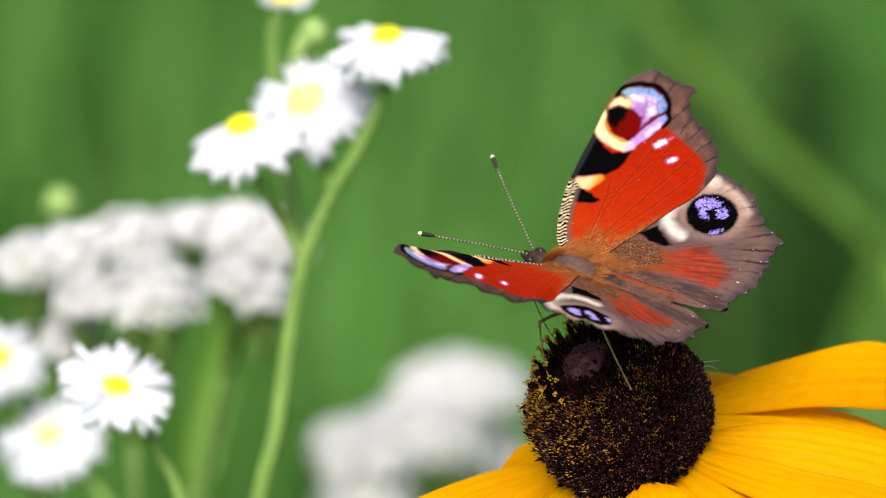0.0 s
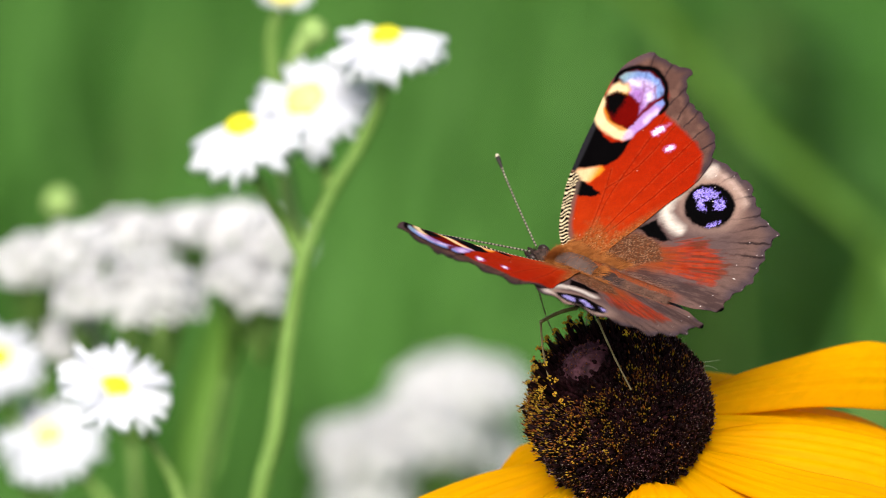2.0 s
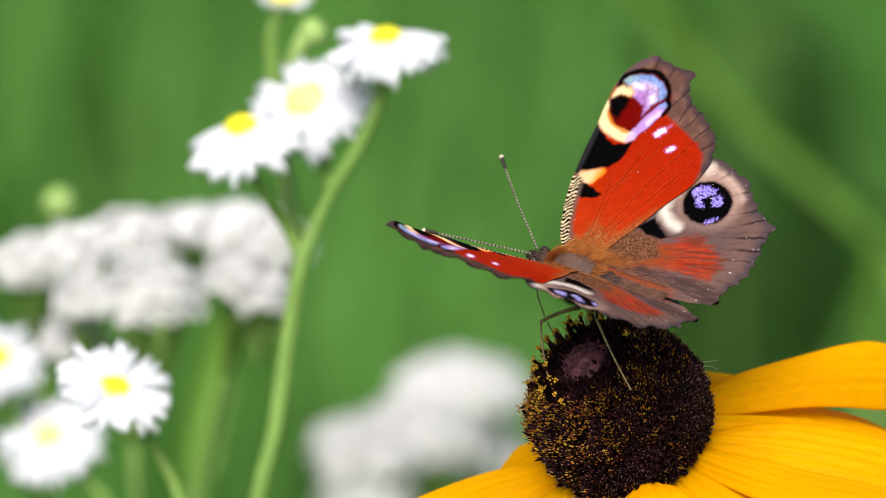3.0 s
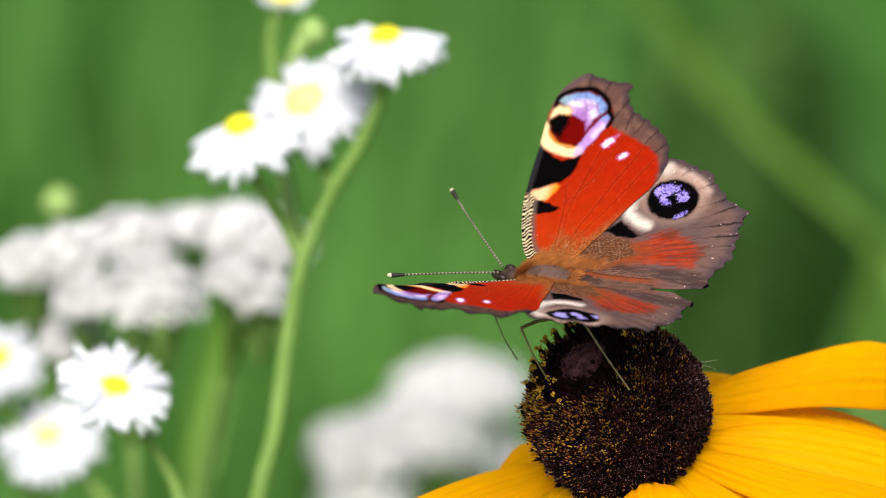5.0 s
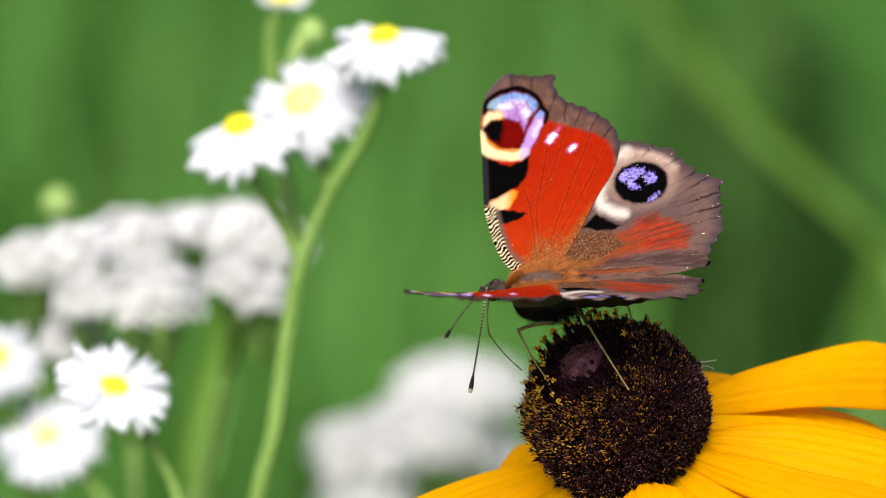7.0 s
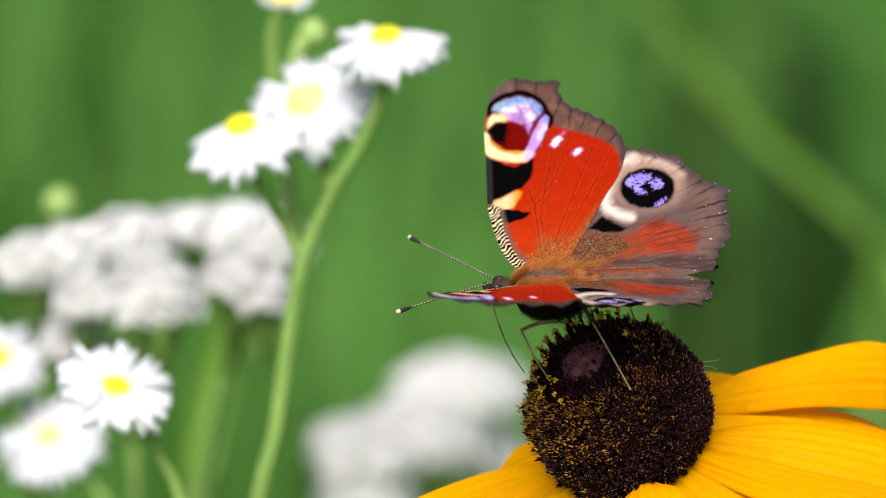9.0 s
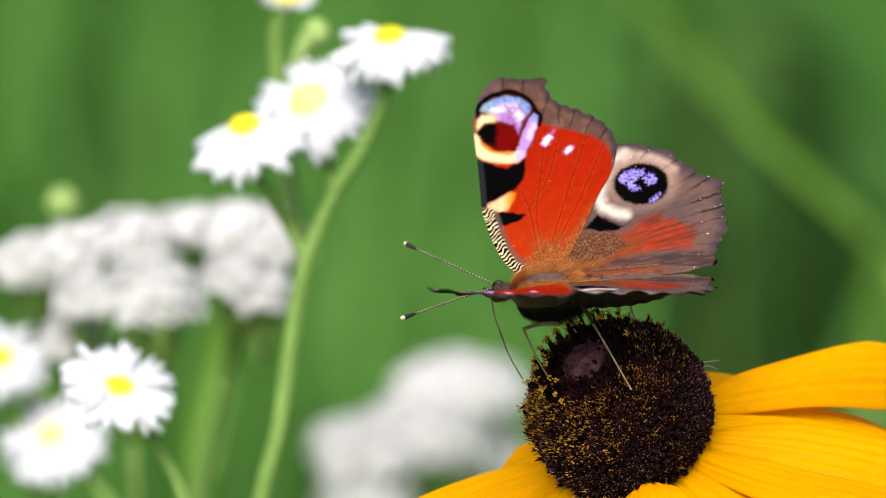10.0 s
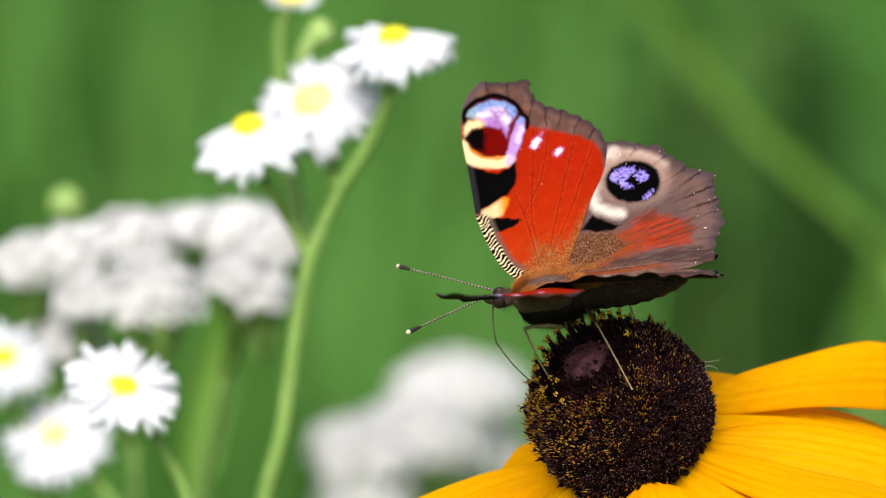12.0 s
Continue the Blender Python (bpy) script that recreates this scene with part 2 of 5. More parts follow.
# the wings flat, in mm: x to the head, y outwards from the body's midline
FORE_FRONT = [(4.2, 2.0), (6.5, 4.3), (8.1, 7.2), (9.2, 10.1), (10.1, 13.2), (10.4, 16.3), (10.8, 20.4), (11.3, 24.9), (11.3, 27.8), (10.6, 31.0), (9.5, 33.0), (8.3, 34.1)]
FORE_OUTER = [(7.6, 34.2), (6.6, 33.9), (5.6, 34.0), (4.7, 33.8), (3.9, 33.9), (3.2, 33.8), (1.6, 34.2), (1.0, 33.8), (1.3, 32.6), (0.7, 31.8), (0.5, 31.0), (-0.4, 30.4), (-0.9, 29.7), (-2.0, 29.5), (-2.5, 29.0), (-3.5, 29.0), (-4.5, 28.1), (-5.5, 27.9), (-6.1, 27.2), (-7.1, 26.8), (-7.7, 25.8), (-8.5, 25.0), (-8.8, 23.8), (-9.3, 22.6), (-9.2, 21.2)]
FORE_INNER = [(-8.9, 19.6), (-8.2, 17.6), (-6.9, 15.0), (-5.7, 11.8), (-4.6, 8.6), (-3.3, 5.4), (-1.6, 2.4), (1.2, 1.4)]
HIND_OUTER = [(-9.2, 23.1), (-10.4, 23.0), (-11.9, 23.0), (-13.2, 22.4), (-13.9, 22.5), (-15.3, 21.6), (-16.0, 21.8), (-17.5, 21.1), (-17.7, 20.2), (-18.5, 20.0), (-19.2, 18.9), (-20.1, 18.8), (-20.6, 17.7), (-22.0, 17.4), (-23.0, 16.8), (-24.8, 16.3), (-24.0, 15.2), (-24.5, 14.2), (-24.1, 13.2), (-24.9, 12.0), (-24.5, 10.9), (-25.1, 10.0), (-24.9, 9.1), (-25.4, 8.0), (-24.5, 7.2), (-24.5, 6.2), (-23.7, 5.4), (-24.0, 4.4), (-23.5, 3.4), (-24.1, 2.6), (-23.6, 1.7), (-22.4, 1.5)]
HIND_INNER = [(-20.0, 0.7), (-16.0, 0.4), (-11.0, 0.2), (-6.0, 0.3), (-1.5, 0.9), (1.5, 2.0), (2.4, 3.4), (1.2, 6.8), (-1.0, 11.5), (-3.5, 16.5), (-6.5, 21.0)]
fore_line = np.vstack([smooth_outline(FORE_FRONT), smooth_outline(FORE_OUTER, 3), smooth_outline(FORE_INNER)])
hind_line = np.vstack([smooth_outline(HIND_OUTER, 3), smooth_outline(HIND_INNER)])


def fore_lift(x, y):
    return 0.999 - 0.134 * x - 0.0286 * y + 0.0096 * x * y


def hind_lift(x, y):
    z = 2.513 + 0.0897 * x - 0.1489 * y + 0.008 * (y - 1.5) * (y - 16.0)
    return np.minimum(np.minimum(z, fore_lift(x, y) - 0.35), 0.75 + 0.02 * y)


def fore_sheet(x, y):
    z, d = fore_lift(x, y), to_line(np.c_[x, y], smooth_outline(FORE_INNER))[0]
    t = np.clip(1 - d / 4.0, 0, 1)
    return z - t * t * (3 - 2 * t) * np.clip(z - hind_lift(x, y) - 0.22, 0, 2)


BLACK, RED, DEEP = np.array((0.0012, 0.001, 0.0012)), np.array((0.235, 0.0125, 0.0016)), np.array((0.062, 0.0014, 0.0014))
BROWN, CREAM = np.array((0.070, 0.035, 0.028)), np.array((0.50, 0.355, 0.19))
WHITE, GREY = np.array((0.66, 0.60, 0.78)), np.array((0.074, 0.046, 0.044))
RUST, SLATE = np.array((0.17, 0.05, 0.012)), np.array((0.012, 0.0115, 0.014))


def lay(col, colour, amount):
    return col + (np.asarray(colour) - col) * np.clip(amount, 0, 1)[:, None]


def fore_pattern(p, side):
    x, y = p.T
    n1, n2, n3 = value_noise(x, y, 0.9, 1), value_noise(x, y, 0.28, 2), value_noise(x + 0.35 * y, y, 0.13, 3)
    w = p + np.c_[n1 - 0.5, value_noise(x, y, 0.8, 4) - 0.5] * 0.3 + np.c_[n2 - 0.5, n3 - 0.5] * 0.14
    soft = p + np.c_[n1 - 0.5, value_noise(x, y, 0.8, 4) - 0.5] * 0.22
    grain = p + np.c_[n2 - 0.5, value_noise(x, y, 0.16, 6) - 0.5] * 0.42
    col = np.tile(RED, (len(p), 1))
    col = lay(col, (0.265, 0.022, 0.003), fade(y - 11 + n1 * 3, 5) * 0.7)
    col = lay(col, (0.20, 0.005, 0.001), fade(16 - y + n1 * 2, 5) * 0.5)
    col = lay(col, (0.17, 0.012, 0.004), np.clip((n3 - 0.72) * 5, 0, 1) * 0.5)
    edge, _ = to_line(p, np.vstack([smooth_outline(FORE_OUTER, 3)]))
    front, _ = to_line(p, smooth_outline(FORE_FRONT))
    # veins
    for ends in (((1.5, 4.6), (3.2, 12.8), (4.2, 15.8)), ((3.2, 12.8), (0.6, 17.6), (-1.4, 27.2)), ((0.0, 5.5), (-1.2, 10.5), (-5.2, 25.8)), ((-0.4, 5.5), (-3.6, 12.5), (-7.6, 23.5)), ((0.8, 5.0), (2.0, 11.0), (1.5, 20.0), (1.0, 26.5))):
        d, _ = to_line(p + np.c_[n1 - 0.5, n1 - 0.5] * 0.1, smooth_outline(ends, 5))
        col = lay(col, (0.07, 0.003, 0.001), fade(d - 0.05, 0.13) * 0.75)
        # broken lighter lines along the vein: a painted highlight on its ridge
        col = lay(col, (0.36, 0.05, 0.015), fade(np.abs(d - 0.22) - 0.05, 0.1) * 0.35 * (n2 > 0.45))
    # brown outer border
    border = [(11.0, 26.6), (11.6, 29.5), (8.8, 35.2), (1.0, 35.2), (-4, 30.4), (-10, 26.5), (-10.2, 20), (-8.7, 19.0), (-8.4, 21.5), (-7.4, 23.3), (-5.7, 24.4), (-3.2, 25.2), (-0.9, 25.8), (1.2, 26.6), (2.1, 27.8), (2.2, 29.0), (3.7, 30.9), (5.3, 31.6), (7.3, 31.7), (9.0, 31.2), (10.2, 30.0)]
    b = fade(signed(w, border), 0.4)
    brown = lay(np.tile(BROWN, (len(p), 1)), (0.034, 0.022, 0.027), fade(edge - 0.75, 0.65) * 0.9)
    brown = lay(brown, (0.125, 0.066, 0.05), fade(0.55 - n1, 0.2) * fade(0.9 - edge, 0.5) * 0.5)
    # the left wing's border is also multiplied darker, shade put into its colour
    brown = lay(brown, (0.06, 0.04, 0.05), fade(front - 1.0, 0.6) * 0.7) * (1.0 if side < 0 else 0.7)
    col = col * (1 - b[:, None]) + brown * b[:, None]
    for q in ((7.5, 34.6), (4.4, 34.2), (0.7, 31.6), (-0.9, 29.9), (-3.2, 29.3), (-5.8, 27.8), (-8.0, 25.8)):
        o = np.array((4.2, 15.5)) if q[0] > 0 else np.array((0.0, 14.0))
        q = np.array(q)
        d, _ = to_line(w, [o + (q - o) * 0.78, q])
        col = lay(col, (0.016, 0.010, 0.011), fade(d - 0.11, 0.13) * b * 0.95)
    # dark patches, then the slate front edge over them
    patch = [(11.6, 22.0), (9.8, 20.8), (8.0, 19.9), (6.7, 19.5), (5.0, 20.2), (3.8, 21.1), (3.8, 19.3), (4.1, 17.6), (5.2, 16.2), (8.0, 14.6), (10.0, 13.7), (11.8, 13.6), (12.0, 18)]
    col = lay(col, BLACK, fade(signed(soft, patch), 0.22))
    yellow = [(9.6, 13.8), (8.3, 14.3), (5.9, 15.7), (5.2, 15.4), (6.2, 12.9), (7.4, 12.5), (9.2, 12.7)]
    tint = lay(np.tile(CREAM, (len(p), 1)), (0.62, 0.17, 0.01), fade(x - 6.5, 0.9))
    a = (fade(signed(soft, yellow), 0.35) * fade(5.0 - x, 0.9))[:, None]
    col = col * (1 - a) + tint * a
    col = lay(col, BLACK, fade(signed(w, [(8.9, 12.4), (7.2, 12.7), (5.3, 12.3), (3.5, 11.8), (5.0, 10.9), (7.4, 10.2)]), 0.17))
    strip = fade(front - 0.85, 0.2) * fade(13.4 - y, 0.4) * fade(y - 25, 1.5)
    col = lay(col, SLATE, strip)
    # eyespot: black arch, sky-blue lobes, pale lilac band, wine field with a black pupil, cream patches
    spot = [(11.0, 27.4), (10.7, 29.0), (10.1, 30.0), (9.1, 30.8), (7.9, 31.3), (6.7, 31.6), (5.5, 31.5), (4.3, 30.9), (3.3, 30.1), (2.7, 28.9), (2.0, 28.0), (2.0, 26.6), (2.5, 24.7), (3.2, 22.7), (4.2, 21.2), (6.0, 20.6), (8.4, 20.7), (10.2, 21.8), (11.2, 23.4)]
    col = lay(col, DEEP, fade(signed(soft, spot), 0.2))
    band = [(10.6, 28.6), (9.9, 29.9), (8.6, 30.7), (6.8, 31.2), (4.8, 30.8), (3.5, 29.9), (3.1, 29.0), (4.4, 27.2), (4.9, 24.9), (5.6, 26.3), (6.9, 26.7), (8.2, 27.2), (9.0, 28.2)]
    a = fade(signed(soft, band), 0.3)
    depth = to_line(soft, smooth_outline([(10.8, 28.4), (10.1, 30.1), (8.0, 31.4), (5.6, 31.6), (3.4, 30.4), (2.9, 29.0)], 4))[0]
    tone = lay(np.tile((0.22, 0.10, 0.29), (len(p), 1)), (0.34, 0.27, 0.46), fade(depth - 2.9, 0.9))
    tone = lay(tone, (0.125, 0.19, 0.40), fade(depth - 1.55, 0.55))
    tone = lay(tone, (0.14, 0.21, 0.25), fade(9.0 - x, 1.2) * fade(depth - 2.0, 0.8))
    tone = lay(tone, (0.42, 0.35, 0.30), fade(9.4 - x, 0.8) * fade(1.6 - depth, 0.5))
    tone = tone * (0.80 + 0.42 * n2)[:, None]
    col = col * (1 - a[:, None]) + tone * a[:, None]
    # dark vein lines break the band, short dark notches part the blue lobes
    for line, r, c in ((((6.9, 29.6), (6.0, 28.0), (5.3, 26.2)), 0.10, (0.10, 0.015, 0.05)), (((4.9, 29.5), (3.9, 28.0), (4.2, 26.4), (4.7, 24.6)), 0.16, (0.11, 0.010, 0.03)), (((7.3, 31.5), (7.0, 30.2)), 0.12, (0.03, 0.03, 0.09)),
                       (((5.0, 31.3), (4.5, 30.2), (4.8, 29.6)), 0.14, (0.03, 0.02, 0.07)), (((8.9, 30.9), (8.5, 29.8)), 0.06, (0.08, 0.10, 0.18)), (((3.6, 29.2), (2.9, 28.7), (2.4, 28.3)), 0.22, BLACK), (((6.6, 29.3), (4.6, 29.0)), 0.12, (0.16, 0.03, 0.10))):
        d, _ = to_line(soft, smooth_outline(line, 4))
        col = lay(col, c, fade(d - r * 0.8, 0.27) * 0.62)
    column = [(2.8, 28.4), (2.2, 28.2), (2.05, 26.6), (2.6, 24.7), (3.3, 22.8), (4.0, 21.3), (5.2, 21.5), (5.2, 22.8), (4.5, 24.7), (4.0, 26.1), (3.5, 27.6)]
    a = fade(signed(soft, column) + 0.05, 0.22)
    tone = lay(np.tile((0.27, 0.15, 0.36), (len(p), 1)), (0.13, 0.18, 0.42), fade(27.2 - y, 0.6))
    tone = lay(tone, (0.44, 0.36, 0.56), fade(to_line(soft, [(2.7, 26.4), (3.4, 24.4)])[0] - 0.35, 0.45))
    col = col * (1 - a[:, None]) + tone * a[:, None]
    for line, r in ((((5.1, 28.2), (4.7, 27.6)), 0.22), (((8.6, 28.9), (7.4, 28.9)), 0.25)):
        d, _ = to_line(soft, line)
        col = lay(col, (0.58, 0.50, 0.66), fade(d - r, 0.4) * 0.85)
    wine = [(8.2, 26.9), (7.0, 26.8), (5.5, 26.4), (4.9, 24.7), (4.8, 23.2), (6.3, 22.2), (7.7, 22.4), (8.7, 23.5), (9.3, 25.4)]
    col = lay(col, (0.085, 0.0015, 0.001), fade(signed(grain, wine), 0.3))
    d, _ = to_line(soft, smooth_outline([(10.8, 27.9), (10.65, 29.2), (10.1, 30.2), (9.2, 31.0), (8.0, 31.5), (6.8, 31.8), (5.6, 31.7), (4.4, 31.15), (3.4, 30.45), (2.85, 29.4), (2.4, 28.6), (1.9, 28.0), (1.75, 27.2), (2.0, 26.4)], 4))
    col = lay(col, BLACK, fade(d - 0.30 - 0.12 * fade(6.0 - y * 0.2, 1.0), 0.22))
    d = signed(soft, [(11.2, 26.2), (11.1, 27.3), (10.2, 28.2), (8.8, 28.4), (8.0, 27.7), (8.2, 26.9), (9.7, 26.6), (10.4, 25.9), (10.9, 25.2)])
    col = lay(col, (0.50, 0.17, 0.015), fade(d - 0.1, 0.3) * fade(x - 9.2, 0.5) * 0.8)
    col = lay(col, (0.55, 0.42, 0.23), fade(d + 0.18, 0.38))
    d, _ = to_line(soft, smooth_outline([(11.4, 24.4), (11.0, 23.2), (10.0, 22.0), (8.5, 21.4), (7.0, 21.15), (5.6, 21.2), (4.6, 21.5)], 4))
    col = lay(col, (0.56, 0.425, 0.23), fade(d - 0.82, 0.35) * fade(4.8 - x, 0.5))
    d2, _ = to_line(soft, smooth_outline([(10.2, 23.6), (9.2, 22.7), (8.2, 22.2), (7.0, 21.95), (5.6, 21.95)], 4))
    col = lay(col, (0.47, 0.14, 0.010), fade(d2 - 0.22, 0.3) * 0.85)
    col = lay(col, (0.36, 0.27, 0.40), fade(d - 0.72, 0.4) * fade(x - 5.3, 0.6))
    col = lay(col, BLACK, fade(signed(grain, [(10.9, 25.5), (9.7, 26.6), (8.3, 27.0), (7.9, 25.7), (8.2, 24.1), (8.2, 23.2), (9.3, 23.5), (10.3, 24.4)]), 0.35))
    # white dots with a lilac halo of scales
    for line, r in (([(0.55, 24.3), (1.1, 23.4)], 0.36), ([(-2.6, 22.3), (-2.15, 21.8)], 0.31)):
        d, _ = to_line(grain, line)
        col = lay(col, (0.34, 0.13, 0.30), fade(d - r - 0.22, 0.28) * 0.9)
        col = lay(col, WHITE, fade(d - r + 0.02, 0.24))
    d, _ = to_line(grain, [(0.3, 24.8), (-0.2, 25.4)])
    col = lay(col, (0.34, 0.13, 0.30), fade(d - 0.2, 0.35) * 0.6)
    # zebra stripes
    zone, _ = to_line(p, smooth_outline([(4.0, 2.2), (6.5, 4.6), (7.8, 7.0), (8.9, 9.8), (9.9, 13.1)]))
    along = y + 0.75 * (x - 7) + 0.7 * value_noise(x, y, 1.0, 9) + 0.25 * n2
    wave = np.sin(along * 2 * math.pi / 0.74 + 1.4 * np.sin(front * 4))
    inner = fade(zone - 1.15 - 0.35 * n1, 0.15) * fade(y - 13.4, 0.25)
    col = lay(col, (0.08, 0.055, 0.045), fade(zone - 1.95, 0.4) * fade(y - 13.0, 0.4) * 0.8)
    col = lay(col, BLACK, inner)
    col = lay(col, (0.50, 0.40, 0.25), inner * np.clip(wave * 1.6 - 0.1, 0, 1))
    # golden brown scales near the body
    root = fade(np.hypot((x + 0.5) * 1.0, (y - 2.0) * 0.8) - 4.2 - 2.2 * (n1 - 0.5), 1.8)
    rear, _ = to_line(p, smooth_outline(FORE_INNER))
    root = np.maximum(root, fade(rear - 1.7 + 0.09 * y, 0.8) * fade(y - 12, 4))
    col = lay(col, RUST, root * 0.85)
    col = lay(col, (0.26, 0.15, 0.06), root * flecks(x, y, 0.30, 25, 0.28) * 0.7)
    col = lay(col, (0.03, 0.012, 0.007), root * flecks(x + 0.13, y, 0.34, 26, 0.28) * 0.7)
    # stray pale scales
    col = lay(col, (0.8, 0.6, 0.5), (value_noise(x, y, 0.14, 21) > 0.988) * (col[:, 0] > 0.1) * 0.6)
    return col


def hind_pattern(p, side):
    x, y = p.T
    n1, n2, n3 = value_noise(x, y, 1.0, 11), value_noise(x, y, 0.3, 12), value_noise(x, y, 0.13, 13)
    ang, rad = np.arctan2(y - 1.0, 3.0 - x), np.hypot(y - 1.0, 3.0 - x)
    streak = 0.6 * value_noise(rad * 0.12, ang * 16, 0.22, 14) + 0.4 * value_noise(rad * 0.3, ang * 46, 0.25, 16)
    w = p + np.c_[n1 - 0.5, value_noise(x, y, 0.8, 15) - 0.5] * 0.3 + np.c_[n2 - 0.5, n3 - 0.5] * 0.2
    edge, _ = to_line(p, smooth_outline(HIND_OUTER, 3))
    col = np.tile(GREY, (len(p), 1))
    col = lay(col, (0.105, 0.060, 0.048), fade(edge - 4.5, 2.0) * fade(1.4 - edge, 0.8) * 0.6)
    col = lay(col, (0.05, 0.030, 0.027), np.clip((0.45 - streak) * 4, 0, 1) * 0.5)
    col = lay(col, (0.042, 0.029, 0.034), fade(edge - 0.8, 0.6) * 0.9)
    # pale ring and dark eye
    centre, long_, wide_ = ((-12.75, 16.3), 3.95, 3.38) if side < 0 else ((-13.3, 17.4), 3.7, 3.9)
    u = ((w - centre) @ np.array((-0.986, -0.165))) / long_
    v = ((w - centre) @ np.array((-0.165, 0.986))) / wide_
    r = np.hypot(u, v)
    col = lay(col, (0.24, 0.155, 0.125), fade(r - 1.34, 0.30) * (0.35 + 0.75 * fade(-(y - 15.5), 4)) * 0.9)
    d, _ = to_line(w, smooth_outline([(-10.6, 11.2), (-8.6, 11.9), (-7.2, 12.9), (-6.9, 14.6), (-7.2, 17.6), (-8.3, 20.2), (-10.2, 21.2)], 4))
    col = lay(col, (0.50, 0.44, 0.39), fade(d - 0.75, 0.9) * (0.72 + 0.35 * streak))
    d, _ = to_line(w, smooth_outline([(-10.2, 21.2), (-12.6, 21.1), (-14.7, 20.4), (-16.4, 19.6), (-17.6, 18.6)], 4))
    col = lay(col, (0.40, 0.29, 0.25), fade(d - 0.35, 0.8) * 0.8 * (0.6 + 0.6 * streak))
    col = lay(col, (0.03, 0.018, 0.02), fade(r - 1.04, 0.1) * 0.7)
    col = lay(col, BLACK, fade(r - 0.99, 0.06))
    blue = np.zeros(len(p))
    g = p + np.c_[n2 - 0.5, n3 - 0.5] * 0.55 + np.c_[value_noise(x, y, 0.12, 18) - 0.5, value_noise(x, y, 0.12, 19) - 0.5] * 0.4
    if side < 0:
        lobes = ([(-9.4, 17.4), (-10.2, 18.6), (-11.5, 19.0), (-13.2, 18.8), (-13.6, 17.9), (-12.4, 17.2), (-11.9, 16.5), (-12.9, 15.5), (-12.5, 14.9), (-10.9, 15.4), (-10.6, 16.4), (-9.6, 16.7)],
                 [(-12.8, 17.3), (-14.0, 18.3), (-15.0, 17.7), (-15.1, 16.6), (-14.4, 16.0), (-13.5, 15.9), (-13.2, 16.5)], [(-13.8, 13.9), (-15.0, 14.7), (-15.9, 15.2), (-15.7, 14.1), (-14.7, 13.3), (-13.9, 13.1)])
    else:
        lobes = ([(-10.5, 18.6), (-10.7, 17.1), (-11.6, 16.8), (-13.6, 19.2), (-13.1, 19.8), (-12.0, 19.6)], [(-12.1, 16.4), (-12.4, 15.4), (-13.7, 15.8), (-15.4, 17.3), (-15.1, 18.5), (-14.3, 18.2), (-13.9, 17.0), (-13.1, 17.4)], [(-14.4, 14.4), (-15.6, 14.5), (-16.4, 15.2), (-16.2, 15.9)])
    for poly in lobes:
        blue = np.maximum(blue, fade(signed(g, poly) + (0.20 if side < 0 else 0.05), 0.16))
    holes = np.clip((0.34 - value_noise(x, y, 0.24, 17)) * 6, 0, 1) * 0.9
    col = lay(col, (0.135, 0.098, 0.40), blue * (1 - holes))
    # left eyespot paled: the whitish sheen at a grazing view, painted in
    if side > 0:
        col = lay(col, (0.25, 0.22, 0.44), blue * (1 - holes))
    col = lay(col, (0.31, 0.26, 0.66), blue * (1 - holes) * np.clip((n3 - 0.45) * 4, 0, 1) * 0.8)
    # red field with streaks, rusty base, speckle, dark patch
    red = [(-7.5, 7.2), (-10.9, 8.2), (-13.0, 10.2), (-14.8, 11.0), (-17.0, 10.3), (-19.7, 9.5), (-20.6, 7.5), (-20.3, 5.2), (-15.2, 4.6), (-8.7, 4.0), (-5.5, 4.5)]
    sd = signed(w, red) + (streak - 0.5) * 2.0
    col = lay(col, (0.185, 0.015, 0.004), fade(sd, 0.6) * (0.4 + 0.8 * streak))
    fine = value_noise(rad * 0.10, ang * 21, 0.25, 27)
    col = lay(col, (0.24, 0.032, 0.011), fade(sd, 0.6) * np.clip((fine - 0.58) * 5, 0, 1) * 0.5)
    col = lay(col, (0.07, 0.020, 0.012), fade(sd - 0.6, 0.9) * np.clip((0.42 - fine) * 5, 0, 1) * 0.75)
    col = lay(col, (0.09, 0.030, 0.017), fade(sd, 0.5) * np.clip((0.40 - streak) * 6, 0, 1) * 0.7)
    rust = fade(x * -1 - 12.0 - 3 * (streak - 0.5), 4.0) * fade(y - 8.0, 1.5)
    col = lay(col, (0.145, 0.036, 0.010), rust * 0.85)
    col = lay(col, (0.05, 0.02, 0.012), rust * np.clip((0.40 - streak) * 6, 0, 1) * 0.6)
    root = fade(signed(w, [(-1.8, 2.2), (-3.2, 5.0), (-5.2, 8.2), (-9.0, 8.0), (-11.0, 6.0), (-7.6, 3.4), (-5.0, 2.6)]) - 0.2, 0.5)
    col = lay(col, (0.055, 0.023, 0.012), root * 0.85)
    col = lay(col, (0.26, 0.155, 0.09), root * flecks(x, y, 0.25, 23, 0.3) * (0.25 + 0.75 * n2))
    col = lay(col, (0.16, 0.05, 0.018), root * flecks(x + 0.4, y + 0.2, 0.29, 28, 0.3) * (1 - n2))
    col = lay(col, (0.015, 0.008, 0.006), root * flecks(x + 0.15, y + 0.1, 0.33, 24, 0.28) * 0.7)
    col = lay(col, BLACK, fade(signed(w, [(-4.8, 9.0), (-6.7, 11.4), (-8.7, 9.9), (-10.6, 9.2), (-9.3, 8.6), (-7.2, 8.5)]), 0.25))
